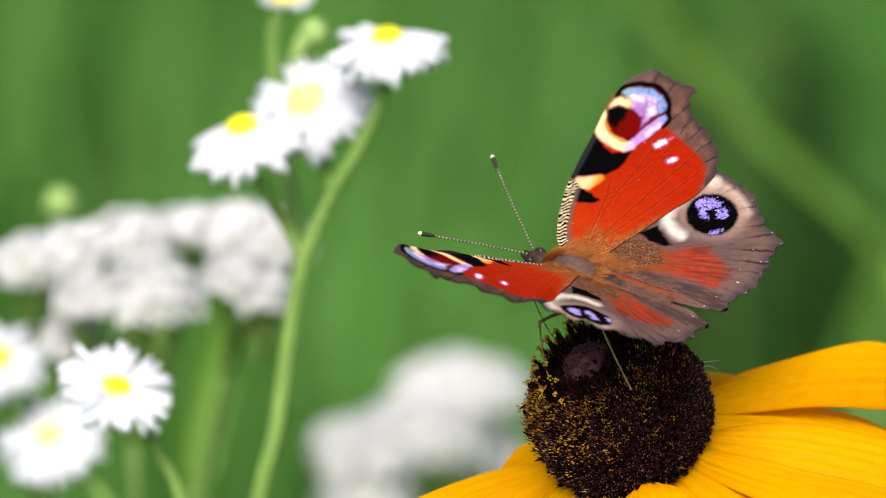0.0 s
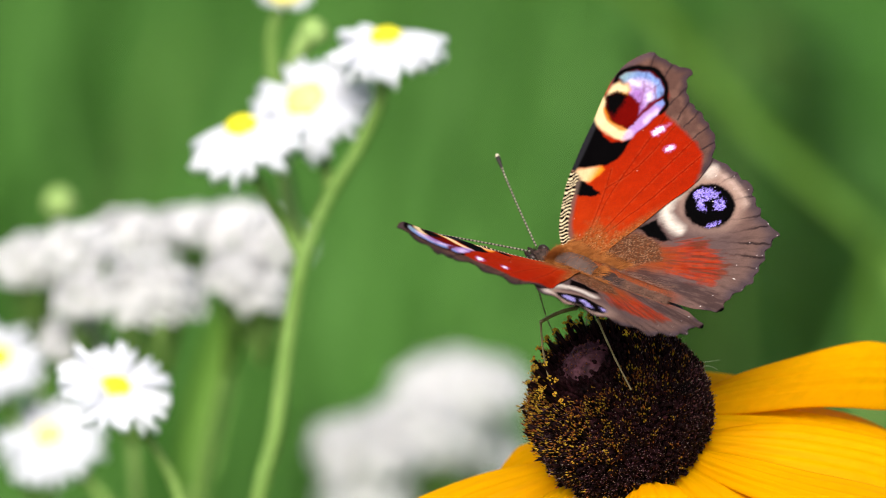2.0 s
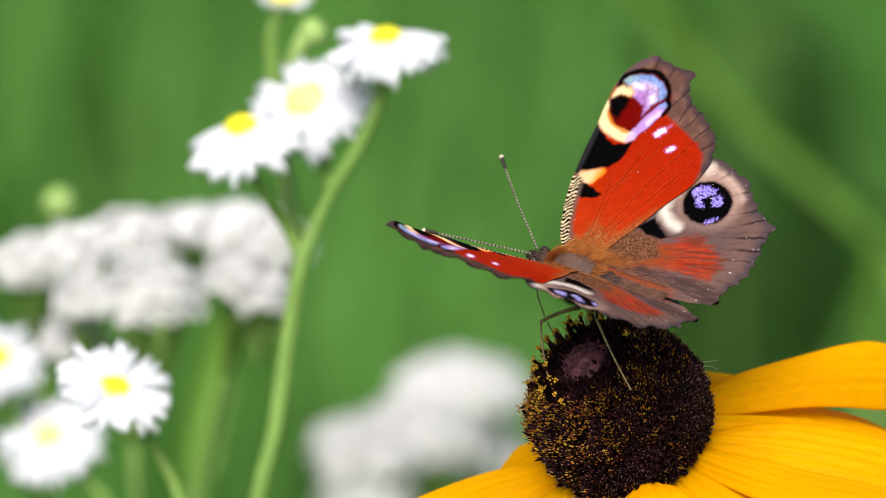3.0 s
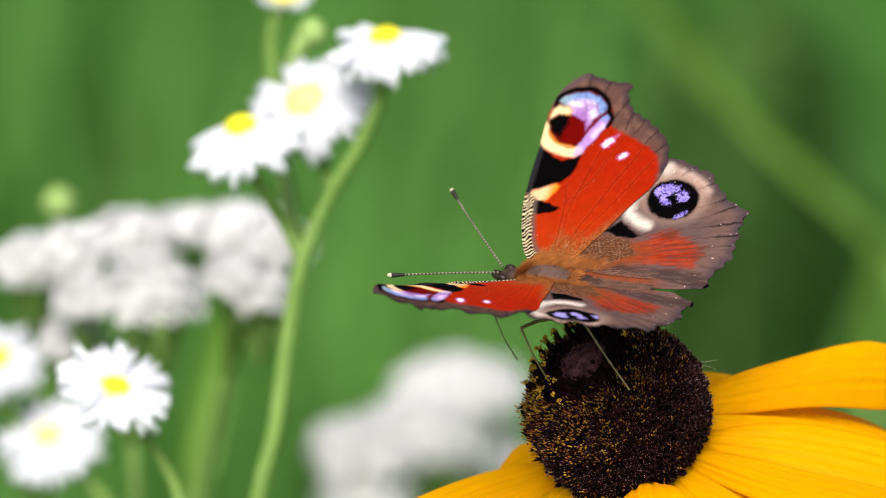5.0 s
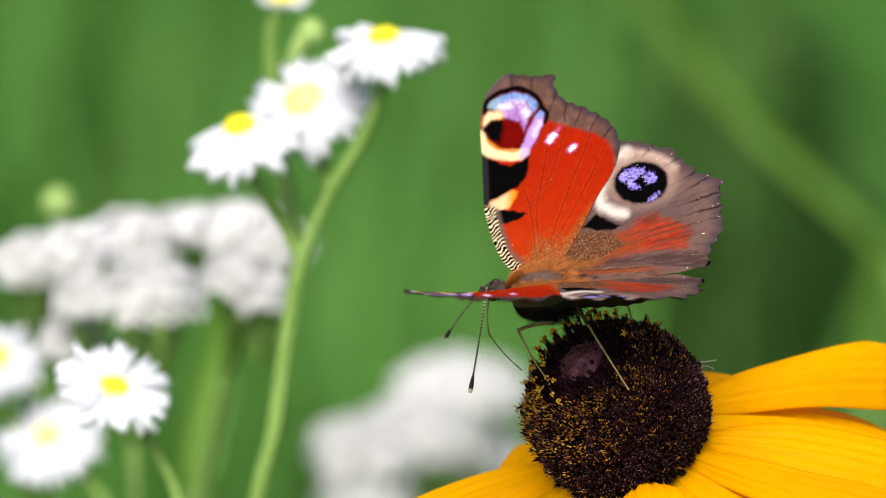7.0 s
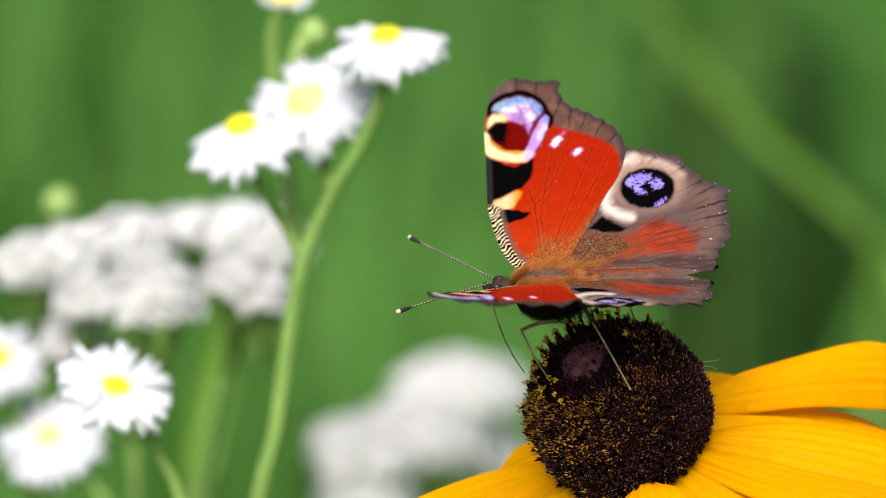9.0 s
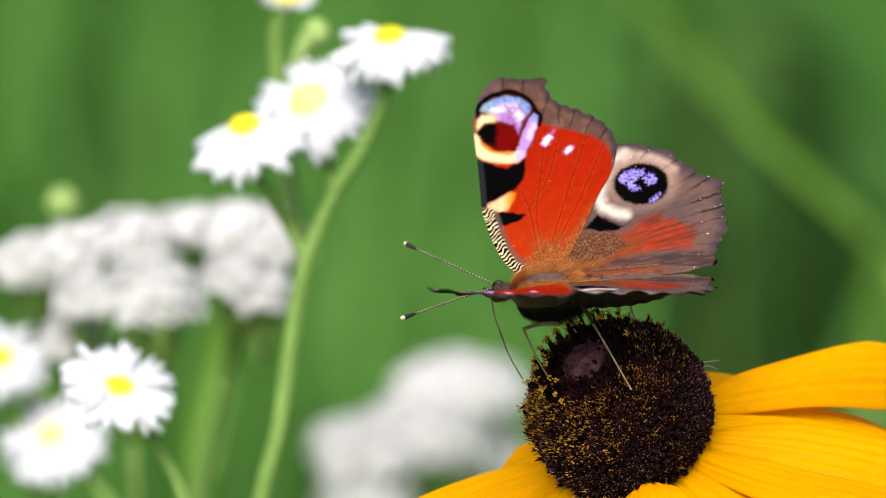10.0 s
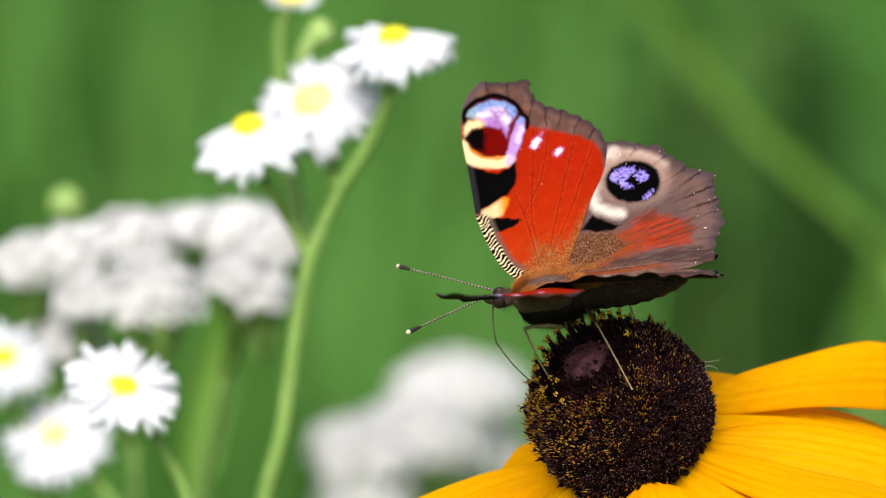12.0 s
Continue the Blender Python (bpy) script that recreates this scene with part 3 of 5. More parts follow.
    # grey inner field and rusty fold along the body
    grey = fade(signed(w, [(-6.7, 2.2), (-10, 3.6), (-16, 4.1), (-22, 4.6), (-24.5, 3.8), (-24.5, 1.4), (-14.7, 2.2), (-9.4, 1.5)]) + (streak - 0.5) * 1.0, 0.5)
    col = lay(col, (0.036, 0.021, 0.020), grey * 0.85)
    col = lay(col, (0.085, 0.052, 0.045), grey * np.clip((streak - 0.55) * 5, 0, 1) * 0.6)
    fold = fade(y - 2.0 - 0.5 * (streak - 0.5), 0.4) * fade(-16.5 - x, 2.5)
    col = lay(col, (0.16, 0.036, 0.012), fold * 0.85)
    col = lay(col, (0.07, 0.03, 0.02), fold * (n3 < 0.35) * 0.8)
    # veins in the outer field
    for a, b in (((-11.8, 19.4), (-14.1, 22.2)), ((-15.0, 18.0), (-18.0, 20.1)), ((-16.6, 15.3), (-20.6, 18.0)), ((-17.6, 13.6), (-22.4, 16.8)), ((-17.0, 11.8), (-24.3, 14.5)), ((-18, 10.3), (-24.6, 12.2)), ((-21.0, 9.2), (-25.0, 10.4)), ((-21.4, 5.6), (-24.6, 6.0))):
        d, near = to_line(w, [a, b])
        t = np.clip(np.hypot(*(near - np.array(a)).T) / 4.5, 0.3, 1)
        col = lay(col, (0.014, 0.009, 0.010), fade(d - 0.06 - 0.10 * t, 0.13) * t * 0.92 * (r > 1.02))
    d, _ = to_line(p, [(-24.0, 2.4), (-23.9, 1.9)])
    col = lay(col, BLACK, fade(d - 0.4, 0.15))
    col = lay(col, (0.75, 0.68, 0.68), (value_noise(x, y, 0.15, 22) > np.where(edge < 3, 0.975, 0.99)) * (edge < 7) * 0.8)
    return col


def wing_sheet(name, line, lift, side, cell, origin, paint, drop=0.0):
    """A fine sheet of quads inside an outline, its rim drawn onto the outline."""
    lo, hi = line.min(0) - cell, line.max(0) + cell
    xs, ys = np.arange(lo[0], hi[0] + cell, cell), np.arange(lo[1], hi[1] + cell, cell)
    X, Y = np.meshgrid(xs, ys)
    p = np.c_[X.ravel(), Y.ravel()]
    ins = inside(p, line)
    grid_in = ins.reshape(X.shape)
    cells = grid_in[:-1, :-1].astype(int) + grid_in[1:, :-1] + grid_in[:-1, 1:] + grid_in[1:, 1:]
    jj, ii = np.nonzero(cells >= 2)
    nx = len(xs)
    quads = np.c_[jj * nx + ii, jj * nx + ii + 1, (jj + 1) * nx + ii + 1, (jj + 1) * nx + ii]
    used = np.unique(quads)
    rim = used[~ins[used]]
    _, p[rim] = to_line(p[rim], np.vstack([line, line[:1]]))
    index = np.full(len(p), -1)
    index[used] = np.arange(len(used))
    p, quads = p[used], index[quads]
    if side * (1 if drop == 0 else -1) < 0:
        quads = quads[:, ::-1]
    z = lift(p[:, 0], p[:, 1]) - drop
    # shallow pleats that run out from the body
    ang = np.arctan2(p[:, 0] - 2, p[:, 1] + 2)
    z = z + 0.07 * np.sin(ang * 26) * np.clip(np.hypot(p[:, 0], p[:, 1]) / 20, 0, 1)
    rim_d, _ = to_line(p, np.vstack([line, line[:1]]))
    z = z + (0.13 if side < 0 else 0.22) * np.exp(-rim_d / 1.0) * np.sin(ang * 47 + 1.0) * (np.hypot(p[:, 0], p[:, 1]) > 14)
    v = np.c_[p[:, 0] - origin[0], side * (p[:, 1] - origin[1]), z] * MM
    me = bpy.data.meshes.new(name)
    me.from_pydata(v.tolist(), [], quads.tolist())
    if paint is not None:
        c = me.color_attributes.new("pattern", "FLOAT_COLOR", "POINT")
        c.data.foreach_set("color", np.c_[np.clip(paint(p, side), 0, 1), np.ones(len(p))].ravel())
    me.update()
    return me


HINGE, ROOT = 1.5, (4.85, 2.89)
butterfly = thing("butterfly", (0.016, 0, 0.5955), "red-brown butterfly with eyespots and spread wings on the dark flower cone", "butterfly")
wings = {}
for side, word in ((1, "left"), (-1, "right")):
    for kind_, line, lift, origin, paint in (("forewing", fore_line, fore_sheet, ROOT, fore_pattern), ("hindwing", hind_line, hind_lift, (0.0, HINGE), hind_pattern)):
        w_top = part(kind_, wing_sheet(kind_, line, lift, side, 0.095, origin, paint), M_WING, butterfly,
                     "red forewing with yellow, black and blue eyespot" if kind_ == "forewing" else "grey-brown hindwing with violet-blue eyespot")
        part("wing_underside", wing_sheet("wing_underside", line, lift, side, 0.35, origin, None, 0.09), M_UNDER, w_top, "black-brown underside")
        wings[word, kind_] = w_top


def blob(bm_, centre, size, m=None, seg=20, rings=14, rough=0.0):
    r = bmesh.ops.create_uvsphere(bm_, u_segments=seg, v_segments=rings, radius=1.0)
    for v in r["verts"]:
        k = 1 + rough * noise.noise(v.co * 2.5)
        q = Vector((v.co.x * size[0] * k, v.co.y * size[1] * k, v.co.z * size[2] * k))
        v.co = ((m @ q) if m else q) + Vector(centre)
    return r["verts"]


# thorax, head, abdomen (mm, then scaled)
def scaled(bm_):
    bmesh.ops.scale(bm_, vec=(MM, MM, MM), verts=bm_.verts)
    return bm_


bm = bmesh.new()
blob(bm, (0.6, 0, -1.2), (5.2, 2.8, 3.0), rough=0.06)
part("thorax", scaled(bm), M_THORAX, butterfly, "furry thorax with a smooth grey-brown shield")
bm = bmesh.new()
blob(bm, (0.2, 0, -2.6), (5.0, 2.7, 2.9), rough=0.06)
part("breast", scaled(bm), M_FUR_DARK, butterfly, "black furry underside of the body")
bm = bmesh.new()
blob(bm, (6.8, 0, -0.6), (1.7, 1.4, 1.3), rough=0.08)
head = part("head", scaled(bm), M_HEAD, butterfly, "dark brown furry head")
for s in (1, -1):
    bm = bmesh.new()
    blob(bm, (7.5, s * 1.25, -0.45), (1.0, 0.75, 1.05), seg=16, rings=10)
    part("eye", scaled(bm), M_EYE, head, "dark compound eye")
    part("palp", tube("palp", [Vector(q) * MM for q in bend([(8.2, s * 0.5, -0.8), (8.8, s * 0.5, -0.6), (9.4, s * 0.45, -0.3), (9.7, s * 0.4, 0.0)], 4)], [0.3 * MM, 0.38 * MM, 0.42 * MM, 0.42 * MM, 0.42 * MM, 0.40 * MM, 0.38 * MM, 0.34 * MM, 0.3 * MM, 0.26 * MM, 0.2 * MM, 0.14 * MM, 0.06 * MM], 8), M_FUR_DARK, head)
pts = [Vector((-3.0 - 16.5 * i / 33, 0, -1.2 - 0.7 * math.sin(i / 33 * 3.1))) * MM for i in range(34)]
rad = [(2.15 * (1 - (i / 33) ** 2.6) ** 0.6 + 0.25 + 0.10 * math.sin(i * 2 * math.pi / 4)) * MM for i in range(34)]
part("abdomen", tube("abdomen", pts, rad, 20), M_ABDOMEN, butterfly, "dark brown ringed abdomen")


def fur(name, count, seed, place, length, mat_, label):
    """Many fine tapering hairs; place(r) gives a root and a direction in mm."""
    r = np.random.default_rng(seed)
    pile_ = Pile()
    for _ in range(count):
        root, way = place(r)
        root, way = Vector(root), Vector(way).normalized()
        way = (way + Vector(r.normal(0, 0.22, 3))).normalized()
        l, w_ = length * r.uniform(0.6, 1.3), r.uniform(0.013, 0.026)
        a = way.orthogonal().normalized() * w_
        b = way.cross(a)
        mid = root + way * l * 0.55
        tip = root + way * l + Vector((-0.25, 0, -0.15)) * l * r.uniform(0, 0.8)
        q = [root + a, root - a * 0.5 + b * 0.87, root - a * 0.5 - b * 0.87, mid + a * 0.7, mid - a * 0.35 + b * 0.6, mid - a * 0.35 - b * 0.6, tip]
        pile_.add([v * MM for v in q], [(0, 1, 4, 3), (1, 2, 5, 4), (2, 0, 3, 5), (3, 4, 6), (4, 5, 6), (5, 3, 6)])
    return part(name, pile_.mesh(name), mat_, butterfly, label, smooth=False)


def thorax_root(r):
    while True:
        n = Vector(r.normal(0, 1, 3)).normalized()
        q = Vector((0.6 + n.x * 5.2, n.y * 2.8, -1.2 + n.z * 3.0))
        if n.z > 0.3 and not (n.z > 0.5 and abs(q.y) < 1.6 and -3.0 < q.x < 3.6 and r.random() < 0.985):
            return q, (n.x * 0.5 - 0.55, n.y * 1.0, n.z * 0.55 + 0.15)


def root_fringe(r):
    s = 1 if r.random() < 0.5 else -1
    return (r.uniform(-6.5, 4.2), s * r.uniform(1.5, 3.1), r.uniform(0.95, 1.5)), (-0.85, s * 0.65, 0.30)


def head_root(r):
    n = Vector(r.normal(0, 1, 3)).normalized()
    return Vector((6.8 + n.x * 1.7, n.y * 1.4, -0.6 + n.z * 1.3)), (n.x + 0.3, n.y, n.z)


def abdomen_root(r):
    a = r.normal(0, 0.5)
    return (r.uniform(-16, -2.0), 2.15 * math.sin(a), -1.75 + 2.25 * math.cos(a)), (-1.0, 0.35 * math.sin(a), 0.22)


def breast_root(r):
    n = Vector(r.normal(0, 1, 3)).normalized()
    n.z = -abs(n.z)
    return (0.2 + n.x * 5.0, n.y * 2.7, -2.6 + n.z * 2.9), (n.x * 0.4 - 0.6, n.y, n.z * 0.7)


def fold_root(r):
    s = 1 if r.random() < 0.5 else -1
    return (r.uniform(-15, -3), s * r.uniform(1.3, 3.2), 1.05), (-1.0, s * 0.10, 0.12)


fur("thorax_fur", 11000, 31, thorax_root, 1.5, M_FUR, "rust-brown thorax hair")
fur("wing_root_fur", 5200, 32, root_fringe, 1.9, M_FUR, "long rust-brown hair at the wing roots")
fur("abdomen_fur", 5000, 36, abdomen_root, 0.8, M_FUR_GREY, "grey-brown hair over the abdomen")
fur("fold_fur", 1300, 34, fold_root, 1.3, M_FUR_GREY, "soft hair along the wing folds")
fur("head_fur", 500, 33, head_root, 0.55, M_HEAD, "dark head hair")
fur("belly_fur", 3000, 35, breast_root, 1.2, M_FUR_DARK, "dark belly hair")

# antennae: thin ringed shafts with a dark club and a pale tip; they point along x
ANT_LEN = 16.0


def antenna_mesh():
    pts_, rad_, mats = [], [], []
    n = 120
    for i in range(n + 1):
        t = i / n
        club = max(0.0, (t - 0.82) / 0.18)
        pts_.append(Vector((t * ANT_LEN, 0.35 * math.sin(t * 2.4), 0.25 * math.sin(t * 3.0))) * MM)
        r_ = 0.118 + 0.018 * (i % 4 < 2) + 0.22 * math.sin(min(1, club * 1.25) * 1.57) * (1 if club < 0.9 else 0.75)
        if i == n:
            r_ = 0.12
        rad_.append(r_ * MM)
        mats.append(2 if t > 0.965 else 1 if t < 0.84 and i % 4 < 2 else 0)
    v, f = tube_rings(pts_, rad_, 8)
    idx = [mats[k // 8] for k in range(n * 8)] + [0, 2]
    return mesh_from("antenna", v, f, idx)


ANT_ROOT = {"left": (8.3, 0.7, 0.5), "right": (8.3, -0.7, 0.5)}
antennae = {w_: part("antenna", antenna_mesh(), [M_ANT_DARK, M_ANT_RING, M_ANT_PALE], butterfly, "dark ringed antenna with a pale tip") for w_ in ("left", "right")}


def limb(name, length, r0, r1, mat_, label, spines=0):
    """A limb segment along x, thicker at its joints."""
    n = 14
    pts_ = [Vector((length * i / n, 0, 0.04 * length * math.sin(math.pi * i / n))) * MM for i in range(n + 1)]
    rad_ = [(r0 + (r1 - r0) * i / n + 0.05 * (i in (0, n)) + 0.02 * math.sin(i * 1.7)) * MM for i in range(n + 1)]
    v, f = tube_rings(pts_, rad_, 8)
    p_ = Pile()
    p_.add(v, f)
    r = np.random.default_rng(5)
    for k in range(spines):
        q = Vector((length * r.uniform(0.1, 0.98), 0, 0)) * MM
        a = r.uniform(0, 6.28)
        way = Vector((0.7, math.cos(a) * 0.7, math.sin(a) * 0.7)) * 0.38 * MM
        s_ = Vector((0.03, 0.03, 0)) * MM
        p_.add([q - s_, q + s_, q + Vector((0, 0, 0.04)) * MM, q + way], [(0, 1, 3), (1, 2, 3), (2, 0, 3)])
    return part(name, p_.mesh(name), mat_, butterfly, label)


# hip (in the body), foot (on the flower), bow direction (in the body), lengths of the two segments
LEGS = (
    ((-0.8, 2.5, -5.0), (0.0150, -0.0076, 0.5831), (0.54, 0.0, 1.1), 6.95, 8.05),
    ((-4.6, 1.6, -3.0), (0.0265, -0.0142, 0.5833), (-0.1, 0.9, 0.9), 5.0, 11.5),
    ((1.0, -1.6, -2.6), (0.0203, 0.0017, 0.5871), (0.5, -0.9, 0.3), 6.2, 8.0),
    ((-3.0, -1.5, -2.6), (0.0280, 0.0026, 0.5867), (-0.6, -0.7, 0.5), 7.0, 9.0),
)
legs = []
for hip, foot, bow, la, lb in LEGS:
    a = limb("femur", la, 0.31, 0.25, M_LEG if hip[1] > 2 else M_LEG_DARK, "tan upper leg" if hip[1] > 2 else "dark upper leg", 10)
    b = limb("tibia", lb, 0.17, 0.11, M_LEG, "thin tan lower leg", 26)
    legs.append((a, b, hip, foot, bow, la, lb))
part("coxa", tube("coxa", [Vector(q) * MM for q in ((-0.3, 1.0, -3.0), (-0.5, 1.9, -4.1), (-0.8, 2.5, -5.0))], [0.55 * MM, 0.45 * MM, 0.3 * MM], 10), M_BODY, butterfly, "dark base of the leg")
TONGUE = ((8.6, 0.0, -1.6), ((0.0, (0.0162, 0.0009, 0.5860)), (3.2, (0.0165, 0.0009, 0.5860)), (4.8, (0.0106, -0.0001, 0.5842)), (5.5, (0.0116, -0.0015, 0.5827)), (9.0, (0.0117, -0.0017, 0.5822)), (10.0, (0.0117, -0.0030, 0.5809)), (12.0, (0.0121, -0.0029, 0.5815))), (1.0, 0.25, -0.35), 5.2, 7.1)
tongue = (limb("proboscis_base", 5.2, 0.11, 0.10, M_LEG_DARK, "thin brown proboscis"), limb("proboscis_tip", 7.1, 0.10, 0.07, M_LEG_DARK, "thin brown proboscis"))

# ------------------------------------------------------------ the yellow coneflower
AXIS = Vector((-0.330, -0.525, 0.783)).normalized()
SIDE = Vector((0.880, 0.122, 0.454))
CONE = Vector((0.0250, -0.0022, 0.5765))
HEAD = Matrix.Translation(CONE) @ frame_from(AXIS, SIDE)
FOOT = Vector((CONE.x + 0.03, CONE.y + 0.05, 0.0))
coneflower = thing("coneflower", FOOT, "yellow coneflower with drooping ray petals and a dark maroon cone", "flower")
HEAD_L = Matrix.Translation(-FOOT) @ HEAD


def cone_point(theta, phi, out=0.0):
    """A point of the cone, in mm in the head's frame, theta from its tip."""
    r, h = 13.6 + out, 12.9 + out
    t = math.sin(theta)
    return Vector((r * t * math.cos(phi), r * t * math.sin(phi), h * math.cos(theta)))


bm = bmesh.new()
bmesh.ops.create_uvsphere(bm, u_segments=48, v_segments=32, radius=1.0)
for v in bm.verts:
    v.co = Vector((v.co.x * 11.9, v.co.y * 11.9, v.co.z * 11.2)) * MM
cone = part("cone", bm, M_FLORET, coneflower, "dark maroon cone of tiny florets with golden pollen")
cone.matrix_local = Matrix.Translation(-FOOT) @ Matrix.Translation(CONE + Vector((0.45, 0, -0.1)) * MM) @ frame_from((-0.470, -0.406, 0.802), SIDE)


def floret(kind_, r):
    """A floret in mm, along z: a stalk, its lip, and pollen crumbs on the open ones. Returns verts, faces, material numbers."""
    pile_ = Pile()
    if kind_ == "bud":
        h, w0, w1 = 0.42, 0.24, 0.17
    elif kind_ == "open":
        h, w0, w1 = r.uniform(3.0, 3.9), 0.36, 0.30
    elif kind_ == "middle":
        h, w0, w1 = r.uniform(1.0, 1.6), 0.38, 0.22
    elif kind_ == "grain":
        h, w0, w1 = r.uniform(0.5, 0.75), 0.34, 0.24
    elif kind_ == "short":
        h, w0, w1 = r.uniform(0.5, 0.7), 0.34, 0.2
    else:
        h, w0, w1 = r.uniform(0.75, 1.35), 0.32, 0.17
    lean = Vector((r.normal(0, 0.2), r.normal(0, 0.2), 0)) * h * (1.0 if kind_ != "scale" else 1.3)
    n = 5
    rows_ = [(0.0, w0), (0.55, w0 * 0.92), (0.85, w1), (1.0, w1 * (0.5 if kind_ != "open" else 0.9))]
    v = []
    for t, w_ in rows_:
        for k in range(n):
            a = 2 * math.pi * k / n + t * 0.5
            v.append(Vector((math.cos(a) * w_, math.sin(a) * w_, h * t - 0.6)) + lean * t * t)
    tip = Vector((0, 0, h - 0.6 + (0.14 if kind_ != "scale" else r.uniform(0.08, 0.3)))) + lean
    v.append(tip)
    f = [(i * n + k, i * n + (k + 1) % n, (i + 1) * n + (k + 1) % n, (i + 1) * n + k) for i in range(3) for k in range(n)]
    f += [(3 * n + k, 3 * n + (k + 1) % n, 4 * n) for k in range(n)]
    pile_.add(v, f, 0)
    crumbs = {"open": 13, "middle": 5, "bud": int(r.random() < 0.5), "scale": int(r.random() < 0.9), "short": 0, "grain": int(r.random() < 0.8)}[kind_]
    for _ in range(crumbs):
        side_, tall = (0.26, 1.4) if kind_ == "open" else (0.34, 2.8)
        c = tip + Vector((r.normal(0, side_), r.normal(0, side_), r.uniform(-0.35, 0.2) if kind_ == "open" else r.uniform(-0.75, 0.15)))
        s = r.uniform(0.11, 0.19) if kind_ == "open" else r.uniform(0.08, 0.15) if kind_ == "middle" else r.uniform(0.05, 0.085)
        o = [c + Vector((q[0] * s, q[1] * s, q[2] * s * tall)) * r.uniform(0.7, 1.35) for q in ((1, 0, 0), (0, 1, 0), (-1, 0, 0), (0, -1, 0), (0, 0, 1), (0, 0, -1))]
        pile_.add(o, [(0, 1, 4), (1, 2, 4), (2, 3, 4), (3, 0, 4), (1, 0, 5), (2, 1, 5), (3, 2, 5), (0, 3, 5)], 1 if r.random() < (0.9 if kind_ == "open" else 0.6) else 2)
    if kind_ in ("scale", "middle", "grain"):
        # two pale pointed bract tips beside the floret
        for sgn in (1, -1):
            c = Vector((sgn * w0 * 0.8, r.normal(0, 0.1), 0.0))
            e = c + Vector((sgn * 0.12 + r.normal(0, 0.08), r.normal(0, 0.1), h * 0.62))
            q = Vector((0.0, 0.10, 0.0))
            pile_.add([c - q, c + q, c + Vector((sgn * 0.09, 0, 0.05)), e], [(0, 1, 3), (1, 2, 3), (2, 0, 3)], 3)
    return pile_


r_f = np.random.default_rng(12)
kinds = {k: [floret(k, r_f) for _ in range(6)] for k in ("bud", "open", "middle", "scale", "short", "grain")}
floret_mats = {"bud": [M_DOME, M_POLLEN, M_RUST], "open": [M_FLORET, M_POLLEN, M_RUST], "middle": [M_FLORET, M_POLLEN, M_RUST, M_BRACT], "scale": [M_FLORET, M_TIP_GLINT, M_RUST, M_BRACT], "short": [M_FLORET], "grain": [M_FLORET, M_TIP_GLINT, M_RUST, M_BRACT]}
floret_mesh = {}
for k, lst in kinds.items():
    for i, pl in enumerate(lst):
        me = mesh_from("floret_" + k, [tuple(c * MM for c in v) for v in pl.v], pl.f, pl.m)
        for m in floret_mats[k]:
            me.materials.append(m)
        floret_mesh[k, i] = me

# the smooth purple dome of closed buds at the tip
bm = bmesh.new()
rings = []
for a in range(15):
    th = math.radians(17.0 * a / 14)
    ring = []
    for b in range(48):
        ph = b * 2 * math.pi / 48
        q = cone_point(th, ph, -1.0) + Vector((0, 0, 1.0 * math.cos(math.radians(min(17.0 * a / 14 * 5.4, 120)))))
        q *= 1 + 0.03 * noise.noise(q * 0.9) + 0.02 * noise.noise(q * 2.6)
        ring.append(bm.verts.new(q * MM))
    rings.append(ring)
for a in range(14):
    for b in range(48):
        bm.faces.new((rings[a][b], rings[a + 1][b], rings[a + 1][(b + 1) % 48], rings[a][(b + 1) % 48]))
bmesh.ops.remove_doubles(bm, verts=bm.verts, dist=1e-6)
part("bud_dome", bm, M_DOME, cone, "smooth purple dome of closed buds")

rest = {"bud": Pile(), "middle": Pile(), "scale": Pile(), "short": Pile(), "grain": Pile()}


def seat(th, ph, out, rise, spread_):
    """Where a floret sits on the cone and the way it grows, pulled towards the cone's tip by rise."""
    base = cone_point(th, ph, out) + Vector(r_f.normal(0, spread_, 3))
    nrm = Vector((math.sin(th) * math.cos(ph), math.sin(th) * math.sin(ph), math.cos(th)))
    up = (nrm + Vector((0, 0, rise)) + Vector(r_f.normal(0, 0.16, 3))).normalized()
    return base, up


def stand(base, up, ph):
    return Matrix.Translation(base * MM) @ frame_from(up, Vector((math.cos(ph * 7), math.sin(ph * 7), 0.3)))


N = 5400
for i in range(N):
    cosn = 1 - (1 - math.cos(math.radians(128))) * (i + 0.5) / N
    th, ph = math.acos(cosn), i * 2.399963
    deg = math.degrees(th) + r_f.normal(0, 2.5)
    # more pollen on the left flank, also standing in for the light falling there
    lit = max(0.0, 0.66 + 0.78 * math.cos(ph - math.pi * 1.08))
    patch = 0.5 + noise.noise(cone_point(th, ph) * 0.33) * 1.3
    if deg < 14.5:
        kind_ = "bud"
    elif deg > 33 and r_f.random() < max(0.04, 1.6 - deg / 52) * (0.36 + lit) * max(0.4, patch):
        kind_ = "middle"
    else:
        kind_ = "short" if deg < 33 else "grain" if r_f.random() < (deg - 50) / 30 else "scale"
    base, up = seat(th, ph, -0.72 if kind_ == "bud" else -0.7 + r_f.normal(0, 0.22), 0.3 if kind_ == "bud" else 0.75, 0.06 if kind_ == "bud" else 0.2)
    if kind_ == "bud":
        base += Vector((0, 0, 0.95 * math.cos(math.radians(min(deg, 14.5) * 5.4))))
    pl = kinds[kind_][int(r_f.integers(0, 6))]
    m = stand(base, up, ph)
    rest[kind_].add([(m @ (Vector(q) * MM)) for q in pl.v], pl.f, pl.m)
